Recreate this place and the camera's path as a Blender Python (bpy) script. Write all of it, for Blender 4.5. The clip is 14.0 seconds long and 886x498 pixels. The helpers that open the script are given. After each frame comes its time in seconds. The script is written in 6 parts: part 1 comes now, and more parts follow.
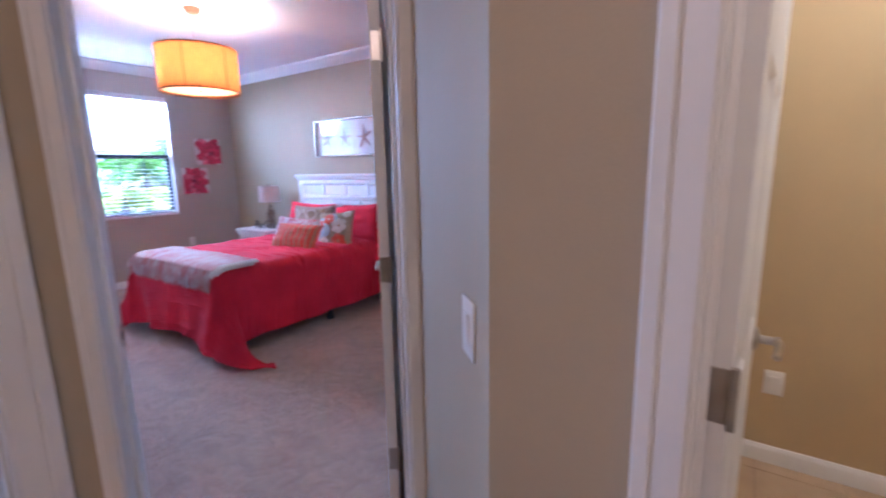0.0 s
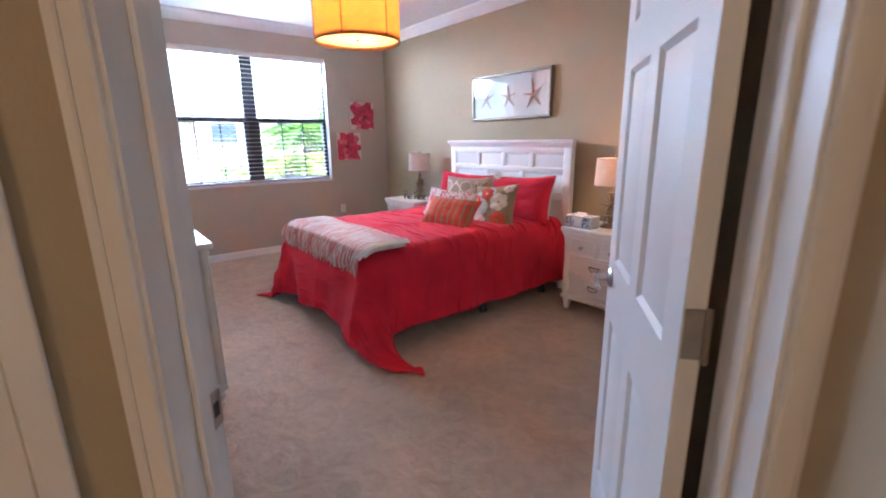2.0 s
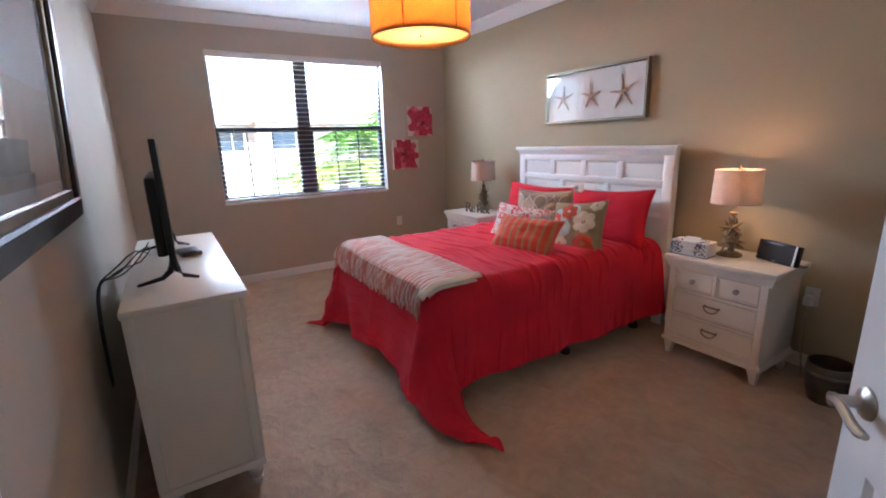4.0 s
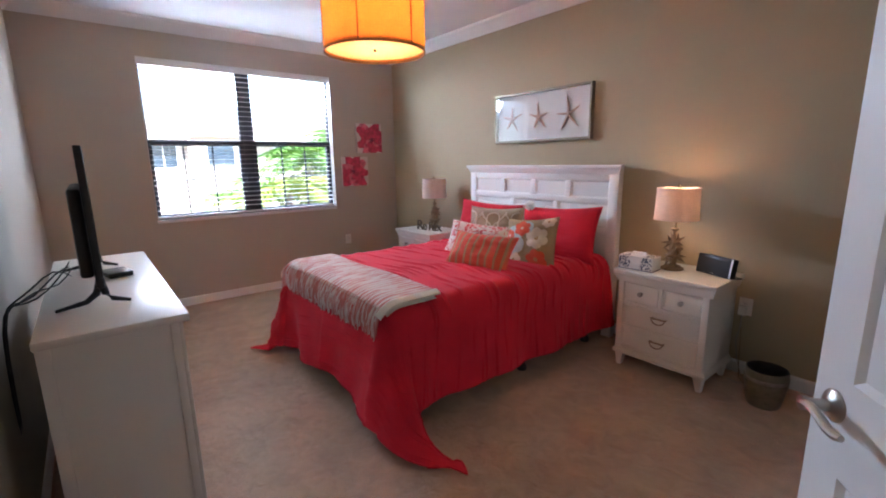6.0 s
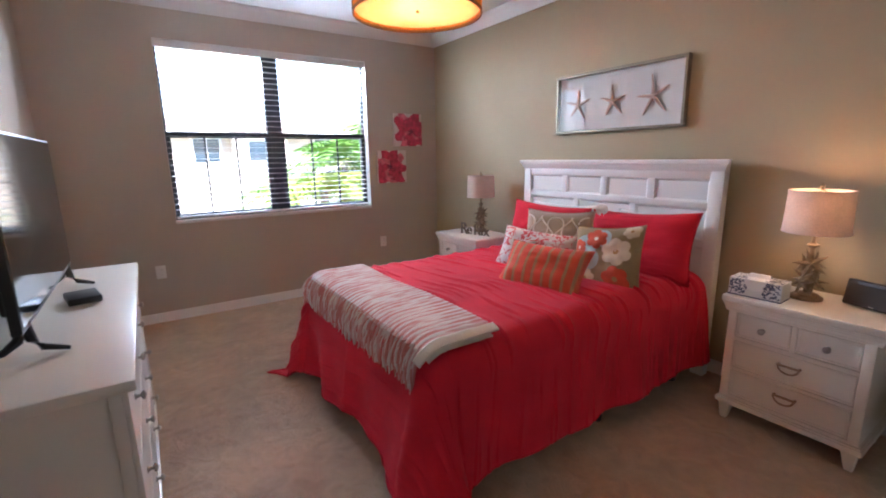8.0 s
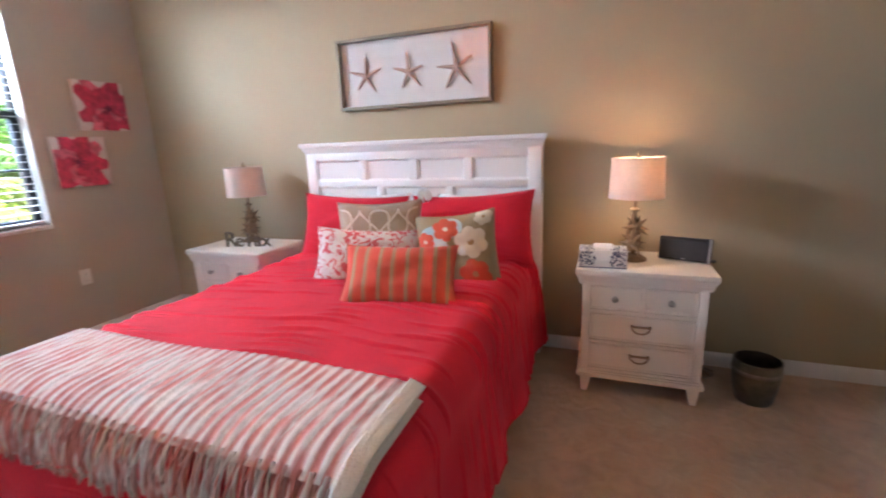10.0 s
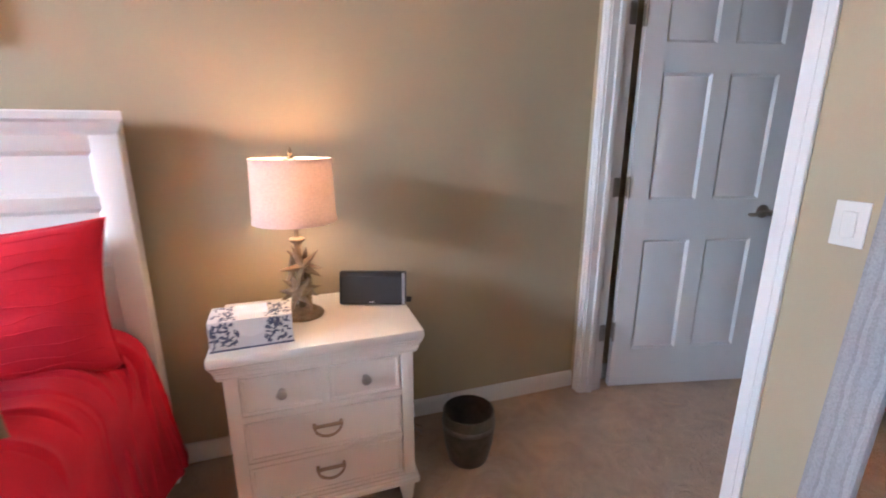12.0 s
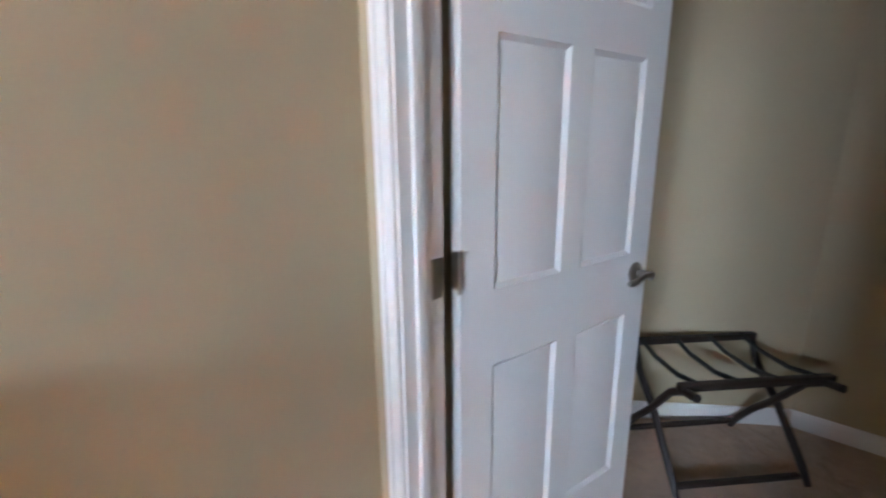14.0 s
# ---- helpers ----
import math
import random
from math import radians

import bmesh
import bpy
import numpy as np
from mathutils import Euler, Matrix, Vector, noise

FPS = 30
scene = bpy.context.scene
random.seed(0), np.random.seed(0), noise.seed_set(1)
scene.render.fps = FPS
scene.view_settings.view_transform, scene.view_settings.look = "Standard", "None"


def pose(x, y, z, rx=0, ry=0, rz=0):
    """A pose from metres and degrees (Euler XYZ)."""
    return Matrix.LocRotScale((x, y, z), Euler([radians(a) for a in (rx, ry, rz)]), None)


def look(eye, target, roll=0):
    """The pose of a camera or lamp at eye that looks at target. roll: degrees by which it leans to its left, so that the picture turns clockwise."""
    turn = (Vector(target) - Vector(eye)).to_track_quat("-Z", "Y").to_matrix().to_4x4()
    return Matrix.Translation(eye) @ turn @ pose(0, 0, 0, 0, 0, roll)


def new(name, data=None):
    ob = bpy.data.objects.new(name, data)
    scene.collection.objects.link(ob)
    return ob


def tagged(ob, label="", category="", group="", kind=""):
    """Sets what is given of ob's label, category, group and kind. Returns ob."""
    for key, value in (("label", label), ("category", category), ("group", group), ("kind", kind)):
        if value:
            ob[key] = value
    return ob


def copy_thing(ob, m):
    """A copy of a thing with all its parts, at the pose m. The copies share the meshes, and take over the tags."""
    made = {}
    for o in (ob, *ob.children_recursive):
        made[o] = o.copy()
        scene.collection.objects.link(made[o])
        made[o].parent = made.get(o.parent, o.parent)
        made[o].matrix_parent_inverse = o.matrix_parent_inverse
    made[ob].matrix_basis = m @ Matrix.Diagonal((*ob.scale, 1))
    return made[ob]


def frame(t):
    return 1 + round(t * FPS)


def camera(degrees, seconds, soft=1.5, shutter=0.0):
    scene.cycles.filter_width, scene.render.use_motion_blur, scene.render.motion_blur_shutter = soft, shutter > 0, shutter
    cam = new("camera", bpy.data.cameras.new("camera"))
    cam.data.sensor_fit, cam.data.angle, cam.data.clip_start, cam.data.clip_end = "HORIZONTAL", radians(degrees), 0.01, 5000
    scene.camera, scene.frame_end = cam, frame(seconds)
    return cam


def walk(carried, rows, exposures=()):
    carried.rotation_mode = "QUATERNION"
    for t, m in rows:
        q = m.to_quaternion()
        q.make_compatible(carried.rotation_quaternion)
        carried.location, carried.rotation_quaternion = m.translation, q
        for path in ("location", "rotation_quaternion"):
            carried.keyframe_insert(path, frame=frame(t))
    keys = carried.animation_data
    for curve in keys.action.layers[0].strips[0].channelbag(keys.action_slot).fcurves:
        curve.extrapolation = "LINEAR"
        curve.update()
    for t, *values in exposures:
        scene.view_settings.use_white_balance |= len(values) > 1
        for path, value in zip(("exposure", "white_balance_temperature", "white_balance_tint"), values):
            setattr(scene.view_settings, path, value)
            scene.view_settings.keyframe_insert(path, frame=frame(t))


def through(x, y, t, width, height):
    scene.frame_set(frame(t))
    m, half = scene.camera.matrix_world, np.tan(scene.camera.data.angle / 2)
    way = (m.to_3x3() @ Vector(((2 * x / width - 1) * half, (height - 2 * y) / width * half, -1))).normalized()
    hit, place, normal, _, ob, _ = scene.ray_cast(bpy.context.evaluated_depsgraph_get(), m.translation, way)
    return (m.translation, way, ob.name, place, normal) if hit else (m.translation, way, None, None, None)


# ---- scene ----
cam = camera(90.4, 14.0, soft=1.9, shutter=0.3)
PATH = [
    (0, (1.298, 0.350, 1.414), (0.190, 1.976, 1.056), -1.1),
    (0.4, (1.207, 0.383, 1.406), (-0.197, 1.756, 1.021), -1.5),
    (0.5, (1.167, 0.364, 1.403), (-0.243, 1.724, 0.999), -1.8),
    (1, (1.021, 0.471, 1.400), (-0.463, 1.721, 0.917), -1.8),
    (1.2, (0.939, 0.552, 1.387), (-0.569, 1.779, 0.918), -1.9),
    (1.5, (0.816, 0.631, 1.397), (-0.701, 1.841, 0.914), -1.3),
    (2, (0.546, 0.744, 1.387), (-0.976, 1.948, 0.905), -0.7),
    (2.5, (0.318, 0.794, 1.409), (-1.200, 1.998, 0.913), -0.9),
    (3, (0.168, 0.918, 1.384), (-1.441, 2.004, 0.902), -1.4),
    (3.2, (0.115, 0.963, 1.411), (-1.548, 1.959, 0.922), -2.1),
    (5.3, (-0.036, 0.952, 1.468), (-1.604, 2.125, 1.059), -0.5),
    (5.5, (-0.053, 0.936, 1.455), (-1.595, 2.145, 1.052), -0.4),
    (6, (-0.062, 0.936, 1.430), (-1.591, 2.164, 1.036), -0.9),
    (6.5, (-0.102, 0.983, 1.419), (-1.607, 2.235, 1.009), -1.0),
    (7, (-0.198, 1.097, 1.413), (-1.811, 2.211, 1.013), -1.3),
    (7.2, (-0.253, 1.117, 1.420), (-1.891, 2.190, 1.011), -0.9),
    (9.3, (-1.323, 1.407, 1.378), (-2.673, 2.817, 0.942), -0.2),
    (9.5, (-1.413, 1.385, 1.367), (-2.575, 2.954, 0.932), -1.3),
    (10, (-1.473, 1.427, 1.335), (-2.164, 3.246, 0.874), -2.3),
    (10.5, (-1.484, 1.672, 1.285), (-1.713, 3.606, 0.829), 0.1),
    (11, (-1.459, 1.954, 1.296), (-1.424, 3.899, 0.836), 0.0),
    (11.5, (-1.449, 2.211, 1.310), (-1.069, 4.117, 0.836), -1.2),
    (12, (-1.333, 2.405, 1.304), (-0.711, 4.238, 0.804), 0.0),
    (12.5, (-1.138, 2.628, 1.296), (-0.403, 4.416, 0.781), 0.6),
    (13, (-0.990, 2.918, 1.278), (-0.053, 4.615, 0.787), 1.2),
    (13.2, (-0.932, 3.054, 1.306), (0.010, 4.747, 0.811), -0.2),
    (13.5, (-0.814, 3.243, 1.325), (0.197, 4.894, 0.825), -2.7),
    (13.7, (-0.707, 3.379, 1.315), (0.457, 4.932, 0.828), -1.9),
    (14, (-0.562, 3.497, 1.349), (0.890, 4.790, 0.880), -0.6),
]
EXPOSURES = [(0.0, 3.1, 4300, 26), (1.0, 3.28, 4600, 24), (1.5, 3.3, 4900, 19), (2.0, 3.1, 5150, 16), (2.5, 2.85, 5350, 14), (3.2, 2.65, 5450, 14), (5.5, 2.57, 5500, 15), (7.2, 2.56, 5550, 15), (9.3, 2.6, 5600, 13), (9.75, 2.7, 5600, 13), (10.0, 3.02, 5600, 13), (10.5, 3.2, 5550, 13), (11.0, 3.24, 5450, 13), (11.5, 3.34, 5450, 13), (12.5, 3.64, 5400, 14), (13.0, 3.64, 5400, 13), (13.5, 3.8, 5350, 11), (14.0, 3.92, 5400, 9)]
walk(cam, [(t, look(eye, target, roll)) for t, eye, target, roll in PATH], EXPOSURES)

# ---- daylight ----
PENDANT_W, BEDSIDE_W, BATH_W, WINDOW_W, HALL_W = 1.65, 0.46, 5, 100, 4.2
world = bpy.data.worlds.new("world")
scene.world = world
world.use_nodes = True
wn = world.node_tree.nodes
sky = wn.new("ShaderNodeTexSky")
sky.sky_type = "NISHITA"
sky.sun_disc = False
sky.sun_elevation, sky.sun_rotation = radians(58), radians(100)
wn["Background"].inputs["Strength"].default_value = 0.15
world.node_tree.links.new(sky.outputs["Color"], wn["Background"].inputs["Color"])
sun = new("sun", bpy.data.lights.new("sun", "SUN"))
sun.data.energy, sun.data.angle, sun.data.color = 5.0, radians(0.6), (1.0, 0.95, 0.88)
sun.matrix_world = look((0, 0, 30), (-30 * math.cos(radians(58)) * math.sin(radians(100)), -30 * math.cos(radians(58)) * math.cos(radians(100)), 30 - 30 * math.sin(radians(58))))


def bulb(name, place, watts, colour, radius):
    ob = new(name, bpy.data.lights.new(name, "POINT"))
    ob.data.energy, ob.data.color, ob.data.shadow_soft_size = watts, colour, radius
    ob.location = place
    return ob


def skylight(name, eye, target, wide, high, watts):
    """Daylight of the open sky in a window."""
    ob = new(name, bpy.data.lights.new(name, "AREA"))
    ob.data.shape, ob.data.size, ob.data.size_y = "RECTANGLE", wide, high
    ob.data.energy, ob.data.color = watts, (0.84, 0.92, 1.0)
    ob.matrix_world = look(eye, target)
    return ob


skylight("sky_in_window_1", (-5.75, 2.38, 2.62), (-3.6, 2.38, 1.0), 2.3, 1.1, WINDOW_W)
skylight("sky_in_window_2", (-5.7, -1.15, 2.3), (-3.6, -1.15, 1.0), 1.8, 1.2, 0.44 * WINDOW_W)


# ---- materials ----
def rgb(r, g, b):
    return (r, g, b, 1.0)


def material(name, colour, rough=0.6, metal=0.0, vary=0.06, scale=6.0, fine=0.0, fine_scale=200.0, bump=0.0, bump_scale=200.0, sheen=0.0, coat=0.0, spec=0.5):
    """A principled surface with blotches at a large scale, grain at a small one, and relief."""
    m = bpy.data.materials.new(name)
    m.use_nodes = True
    n, l = m.node_tree.nodes, m.node_tree.links
    b = n["Principled BSDF"]
    co = n.new("ShaderNodeTexCoord")
    big = n.new("ShaderNodeTexNoise")
    big.inputs["Scale"].default_value, big.inputs["Detail"].default_value = scale, 5
    l.new(co.outputs["Object"], big.inputs["Vector"])
    ramp = n.new("ShaderNodeMapRange")
    ramp.inputs["From Min"].default_value, ramp.inputs["From Max"].default_value = 0.3, 0.7
    ramp.inputs["To Min"].default_value, ramp.inputs["To Max"].default_value = 1 - vary, 1 + vary
    l.new(big.outputs["Fac"], ramp.inputs["Value"])
    value = ramp.outputs["Result"]
    if fine:
        small = n.new("ShaderNodeTexNoise")
        small.inputs["Scale"].default_value, small.inputs["Detail"].default_value = fine_scale, 3
        l.new(co.outputs["Object"], small.inputs["Vector"])
        r2 = n.new("ShaderNodeMapRange")
        r2.inputs["From Min"].default_value, r2.inputs["From Max"].default_value = 0.3, 0.7
        r2.inputs["To Min"].default_value, r2.inputs["To Max"].default_value = 1 - fine, 1 + fine
        l.new(small.outputs["Fac"], r2.inputs["Value"])
        mul = n.new("ShaderNodeMath")
        mul.operation = "MULTIPLY"
        l.new(value, mul.inputs[0]), l.new(r2.outputs["Result"], mul.inputs[1])
        value = mul.outputs[0]
    mix = n.new("ShaderNodeVectorMath")
    mix.operation = "SCALE"
    mix.inputs[0].default_value = colour[:3]
    l.new(value, mix.inputs["Scale"])
    l.new(mix.outputs[0], b.inputs["Base Color"])
    b.inputs["Roughness"].default_value, b.inputs["Metallic"].default_value = rough, metal
    b.inputs["Specular IOR Level"].default_value = spec
    b.inputs["Sheen Weight"].default_value, b.inputs["Coat Weight"].default_value = sheen, coat
    if bump:
        tex = n.new("ShaderNodeTexNoise")
        tex.inputs["Scale"].default_value, tex.inputs["Detail"].default_value = bump_scale, 4
        l.new(co.outputs["Object"], tex.inputs["Vector"])
        bp = n.new("ShaderNodeBump")
        bp.inputs["Strength"].default_value, bp.inputs["Distance"].default_value = bump, 0.004
        l.new(tex.outputs["Fac"], bp.inputs["Height"])
        l.new(bp.outputs["Normal"], b.inputs["Normal"])
    return m


def nodes_of(m):
    return m.node_tree.nodes, m.node_tree.links, m.node_tree.nodes["Principled BSDF"]


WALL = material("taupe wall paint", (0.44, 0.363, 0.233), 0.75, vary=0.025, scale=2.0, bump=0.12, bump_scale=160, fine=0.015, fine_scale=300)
# Greyer than WALL; its added lightness stands in for light on these walls.
LIFTED_GREIGE = material("greige wall paint lightened for light", (0.485, 0.425, 0.345), 0.75, vary=0.025, scale=2.0, bump=0.12, bump_scale=160, fine=0.015, fine_scale=300)
HALLWALL = WALL
BATHWALL = material("golden bath wall paint", (0.52, 0.40, 0.20), 0.7, vary=0.03, scale=2.0, bump=0.2, bump_scale=160)
CEIL = material("white ceiling paint", (0.78, 0.78, 0.78), 0.85, vary=0.02, scale=3.0, bump=0.5, bump_scale=70)
TRIM = material("white trim paint", (0.77, 0.76, 0.735), 0.38, vary=0.02, scale=5.0, bump=0.03, bump_scale=60)
DOORWHITE = material("white door paint", (0.73, 0.73, 0.72), 0.42, vary=0.02, scale=4.0, bump=0.06, bump_scale=45)
CARPET = material("beige cut pile carpet", (0.515, 0.365, 0.25), 0.95, vary=0.10, scale=3.2, fine=0.22, fine_scale=420, bump=1.0, bump_scale=380, sheen=0.3, spec=0.1)


def trodden(m, scale=11.0, height=0.05, amount=0.12):
    """Pile pushed this way and that by feet: patches of a hand's breadth in tone and relief."""
    n, l, b = nodes_of(m)
    co, nz, mr, sc = n.new("ShaderNodeTexCoord"), n.new("ShaderNodeTexNoise"), n.new("ShaderNodeMapRange"), n.new("ShaderNodeVectorMath")
    nz.inputs["Scale"].default_value, nz.inputs["Detail"].default_value, nz.inputs["Roughness"].default_value, nz.inputs["Distortion"].default_value = scale, 6, 0.62, 0.8
    l.new(co.outputs["Object"], nz.inputs["Vector"]), l.new(nz.outputs["Fac"], mr.inputs["Value"])
    mr.inputs["From Min"].default_value, mr.inputs["From Max"].default_value = 0.36, 0.62
    mr.inputs["To Min"].default_value, mr.inputs["To Max"].default_value = 1 - amount, 1 + 0.6 * amount
    sc.operation = "SCALE"
    l.new(b.inputs["Base Color"].links[0].from_socket, sc.inputs[0]), l.new(mr.outputs[0], sc.inputs["Scale"])
    l.new(sc.outputs[0], b.inputs["Base Color"])
    bp = n.new("ShaderNodeBump")
    bp.inputs["Strength"].default_value, bp.inputs["Distance"].default_value = 0.5, height
    l.new(nz.outputs["Fac"], bp.inputs["Height"]), l.new(b.inputs["Normal"].links[0].from_socket, bp.inputs["Normal"])
    l.new(bp.outputs["Normal"], b.inputs["Normal"])


trodden(CARPET)
TILE = material("tan floor tile", (0.46, 0.34, 0.20), 0.35, vary=0.1, scale=8.0, bump=0.05, bump_scale=30)
FURN = material("white lacquer", (0.80, 0.755, 0.675), 0.3, vary=0.02, scale=4.0, bump=0.02, bump_scale=50)
HEADW = material("bright white lacquer", (0.82, 0.81, 0.79), 0.35, vary=0.02, scale=4.0, bump=0.02, bump_scale=50)
NICKEL = material("brushed nickel", (0.42, 0.39, 0.35), 0.3, metal=1.0, vary=0.08, scale=30)
BRONZE = material("antique brass", (0.33, 0.25, 0.16), 0.4, metal=0.9, vary=0.12, scale=40)
BLACKP = material("black plastic", (0.012, 0.012, 0.014), 0.35, vary=0.1, scale=20)
BLACKM = material("matt black metal", (0.015, 0.014, 0.013), 0.5, vary=0.2, scale=25)
DARKFRAME = material("dark bronze window frame", (0.018, 0.02, 0.026), 0.4, vary=0.1, scale=10)
BLIND = material("white faux wood slat", (0.75, 0.75, 0.74), 0.5, vary=0.02, scale=20)
PLATE = material("white plastic plate", (0.78, 0.76, 0.70), 0.35, vary=0.01, scale=10)
GREYWOOD = material("weathered grey wood", (0.33, 0.31, 0.30), 0.7, vary=0.2, scale=9, bump=0.4, bump_scale=40, fine=0.12, fine_scale=60)
DARKWOOD = material("dark espresso wood", (0.022, 0.014, 0.01), 0.45, vary=0.25, scale=14)
LAMPMETAL = material("antique gold resin", (0.26, 0.19, 0.115), 0.5, metal=0.35, vary=0.3, scale=35, bump=0.4, bump_scale=120)
BINMETAL = material("hammered pewter", (0.20, 0.185, 0.155), 0.33, metal=0.85, vary=0.2, scale=25, bump=0.6, bump_scale=90)
STAR = material("dried starfish", (0.50, 0.35, 0.28), 0.8, vary=0.2, scale=60, bump=0.6, bump_scale=250)
MAT_BOARD = material("white mount board", (0.72, 0.72, 0.71), 0.85, vary=0.02, scale=10)
SILVER = material("champagne silver leaf frame", (0.27, 0.235, 0.18), 0.35, metal=0.8, vary=0.12, scale=30)


def glass(name, tint=(1, 1, 1), rough=0.0):
    m = bpy.data.materials.new(name)
    m.use_nodes = True
    n, l = m.node_tree.nodes, m.node_tree.links
    n.remove(n["Principled BSDF"])
    t, g, mx, fr, pw, sc = n.new("ShaderNodeBsdfTransparent"), n.new("ShaderNodeBsdfGlossy"), n.new("ShaderNodeMixShader"), n.new("ShaderNodeLayerWeight"), n.new("ShaderNodeMath"), n.new("ShaderNodeMath")
    t.inputs["Color"].default_value = rgb(*tint)
    g.inputs["Roughness"].default_value = rough
    fr.inputs["Blend"].default_value = 0.5
    pw.operation, pw.inputs[1].default_value = "POWER", 4.0
    sc.operation, sc.inputs[1].default_value, sc.inputs[2].default_value = "MULTIPLY_ADD", 0.85, 0.05
    l.new(fr.outputs["Facing"], pw.inputs[0]), l.new(pw.outputs[0], sc.inputs[0])
    l.new(sc.outputs[0], mx.inputs[0]), l.new(t.outputs[0], mx.inputs[1]), l.new(g.outputs[0], mx.inputs[2])
    l.new(mx.outputs[0], n["Material Output"].inputs["Surface"])
    return m


GLASS = glass("clear glass")
MIRROR = bpy.data.materials.new("mirror")
MIRROR.use_nodes = True
_n, _l, _b = nodes_of(MIRROR)
_b.inputs["Metallic"].default_value, _b.inputs["Roughness"].default_value = 1.0, 0.015
_b.inputs["Base Color"].default_value = rgb(0.88, 0.9, 0.9)


def fabric_shade(name, colour, through=0.5, warp=180):
    """A lamp shade: cloth that lets part of the light through."""
    m = material(name, colour, 0.85, vary=0.04, scale=14, fine=0.1, fine_scale=warp, bump=0.4, bump_scale=warp)
    n, l, b = nodes_of(m)
    tr, mx = n.new("ShaderNodeBsdfTranslucent"), n.new("ShaderNodeMixShader")
    l.new(b.inputs["Base Color"].links[0].from_socket, tr.inputs["Color"])
    mx.inputs[0].default_value = through
    l.new(b.outputs[0], mx.inputs[1]), l.new(tr.outputs[0], mx.inputs[2])
    l.new(mx.outputs[0], n["Material Output"].inputs["Surface"])
    return m


AMBER = fabric_shade("amber linen shade", (0.74, 0.37, 0.09), 0.6)
LINEN = fabric_shade("pale linen shade", (0.71, 0.60, 0.53), 0.27)


def glow(name, colour, strength):
    m = bpy.data.materials.new(name)
    m.use_nodes = True
    _, _, b = nodes_of(m)
    b.inputs["Emission Color"].default_value, b.inputs["Emission Strength"].default_value = rgb(*colour), strength
    b.inputs["Base Color"].default_value = rgb(0.8, 0.75, 0.65)
    return m


# ---- helpers for shapes ----
def thing(name, m, label, category, group="", kind=""):
    ob = new(name)
    ob.matrix_world = m
    ob.empty_display_size = 0.1
    return tagged(ob, label, category, group, kind)


def to_mesh(name, bm, mat, smooth=35):
    me = bpy.data.meshes.new(name)
    bmesh.ops.recalc_face_normals(bm, faces=bm.faces)
    bm.to_mesh(me)
    bm.free()
    for mt in (mat if isinstance(mat, (list, tuple)) else [mat]):
        me.materials.append(mt)
    if smooth:
        me.polygons.foreach_set("use_smooth", [True] * len(me.polygons))
        me.set_sharp_from_angle(angle=radians(smooth))
    return me


def part(name, bm, mat, parent=None, label="", smooth=35):
    ob = new(name, to_mesh(name, bm, mat, smooth))
    if parent is not None:
        ob.parent = parent
    return tagged(ob, label)


def solid(name, bm, mat, label, category="", kind="structure", smooth=35):
    return tagged(part(name, bm, mat, None, "", smooth), label, category, "", kind)


def box(bm, x0, y0, z0, x1, y1, z1, bevel=0.0, m=None, seg=2):
    c = Matrix.Translation(((x0 + x1) / 2, (y0 + y1) / 2, (z0 + z1) / 2)) @ Matrix.Diagonal((abs(x1 - x0), abs(y1 - y0), abs(z1 - z0), 1))
    got = bmesh.ops.create_cube(bm, size=1, matrix=(m @ c) if m else c)["verts"]
    if bevel:
        edges = list({e for v in got for e in v.link_edges})
        bmesh.ops.bevel(bm, geom=edges, offset=bevel, segments=seg, profile=0.5, affect="EDGES")
    return bm


def boxes(*rows, bevel=0.0):
    bm = bmesh.new()
    for r in rows:
        box(bm, *r, bevel=bevel)
    return bm


def lathe(bm, profile, seg=32, m=None, close=True):
    rings = []
    for r, z in profile:
        ring = []
        for k in range(seg):
            a = 2 * math.pi * k / seg
            v = Vector((r * math.cos(a), r * math.sin(a), z))
            ring.append(bm.verts.new(m @ v if m else v))
        rings.append(ring)
    for a, b in zip(rings, rings[1:]):
        for k in range(seg):
            bm.faces.new((a[k], a[(k + 1) % seg], b[(k + 1) % seg], b[k]))
    if close:
        if profile[0][0] > 1e-4:
            bm.faces.new(list(reversed(rings[0])))
        if profile[-1][0] > 1e-4:
            bm.faces.new(rings[-1])
    return bm


def tube(bm, points, radius, seg=8, caps=True):
    """A round bar along points."""
    pts = [Vector(p) for p in points]
    rings = []
    for k, p in enumerate(pts):
        d = (pts[min(k + 1, len(pts) - 1)] - pts[max(k - 1, 0)]).normalized()
        u = d.orthogonal().normalized() if abs(d.z) > 0.9 else d.cross(Vector((0, 0, 1))).normalized()
        w = d.cross(u)
        r = radius[k] if isinstance(radius, (list, tuple)) else radius
        rings.append([bm.verts.new(p + r * (math.cos(2 * math.pi * j / seg) * u + math.sin(2 * math.pi * j / seg) * w)) for j in range(seg)])
    for a, b in zip(rings, rings[1:]):
        for j in range(seg):
            bm.faces.new((a[j], a[(j + 1) % seg], b[(j + 1) % seg], b[j]))
    if caps:
        bm.faces.new(rings[0]), bm.faces.new(list(reversed(rings[-1])))
    return bm


def prism(bm, outline, z0, z1, m=None):
    """A flat outline (x, y) raised from z0 to z1."""
    lo = [bm.verts.new((m or Matrix()) @ Vector((x, y, z0))) for x, y in outline]
    hi = [bm.verts.new((m or Matrix()) @ Vector((x, y, z1))) for x, y in outline]
    n = len(lo)
    bm.faces.new(list(reversed(lo))), bm.faces.new(hi)
    for k in range(n):
        bm.faces.new((lo[k], lo[(k + 1) % n], hi[(k + 1) % n], hi[k]))
    return bm


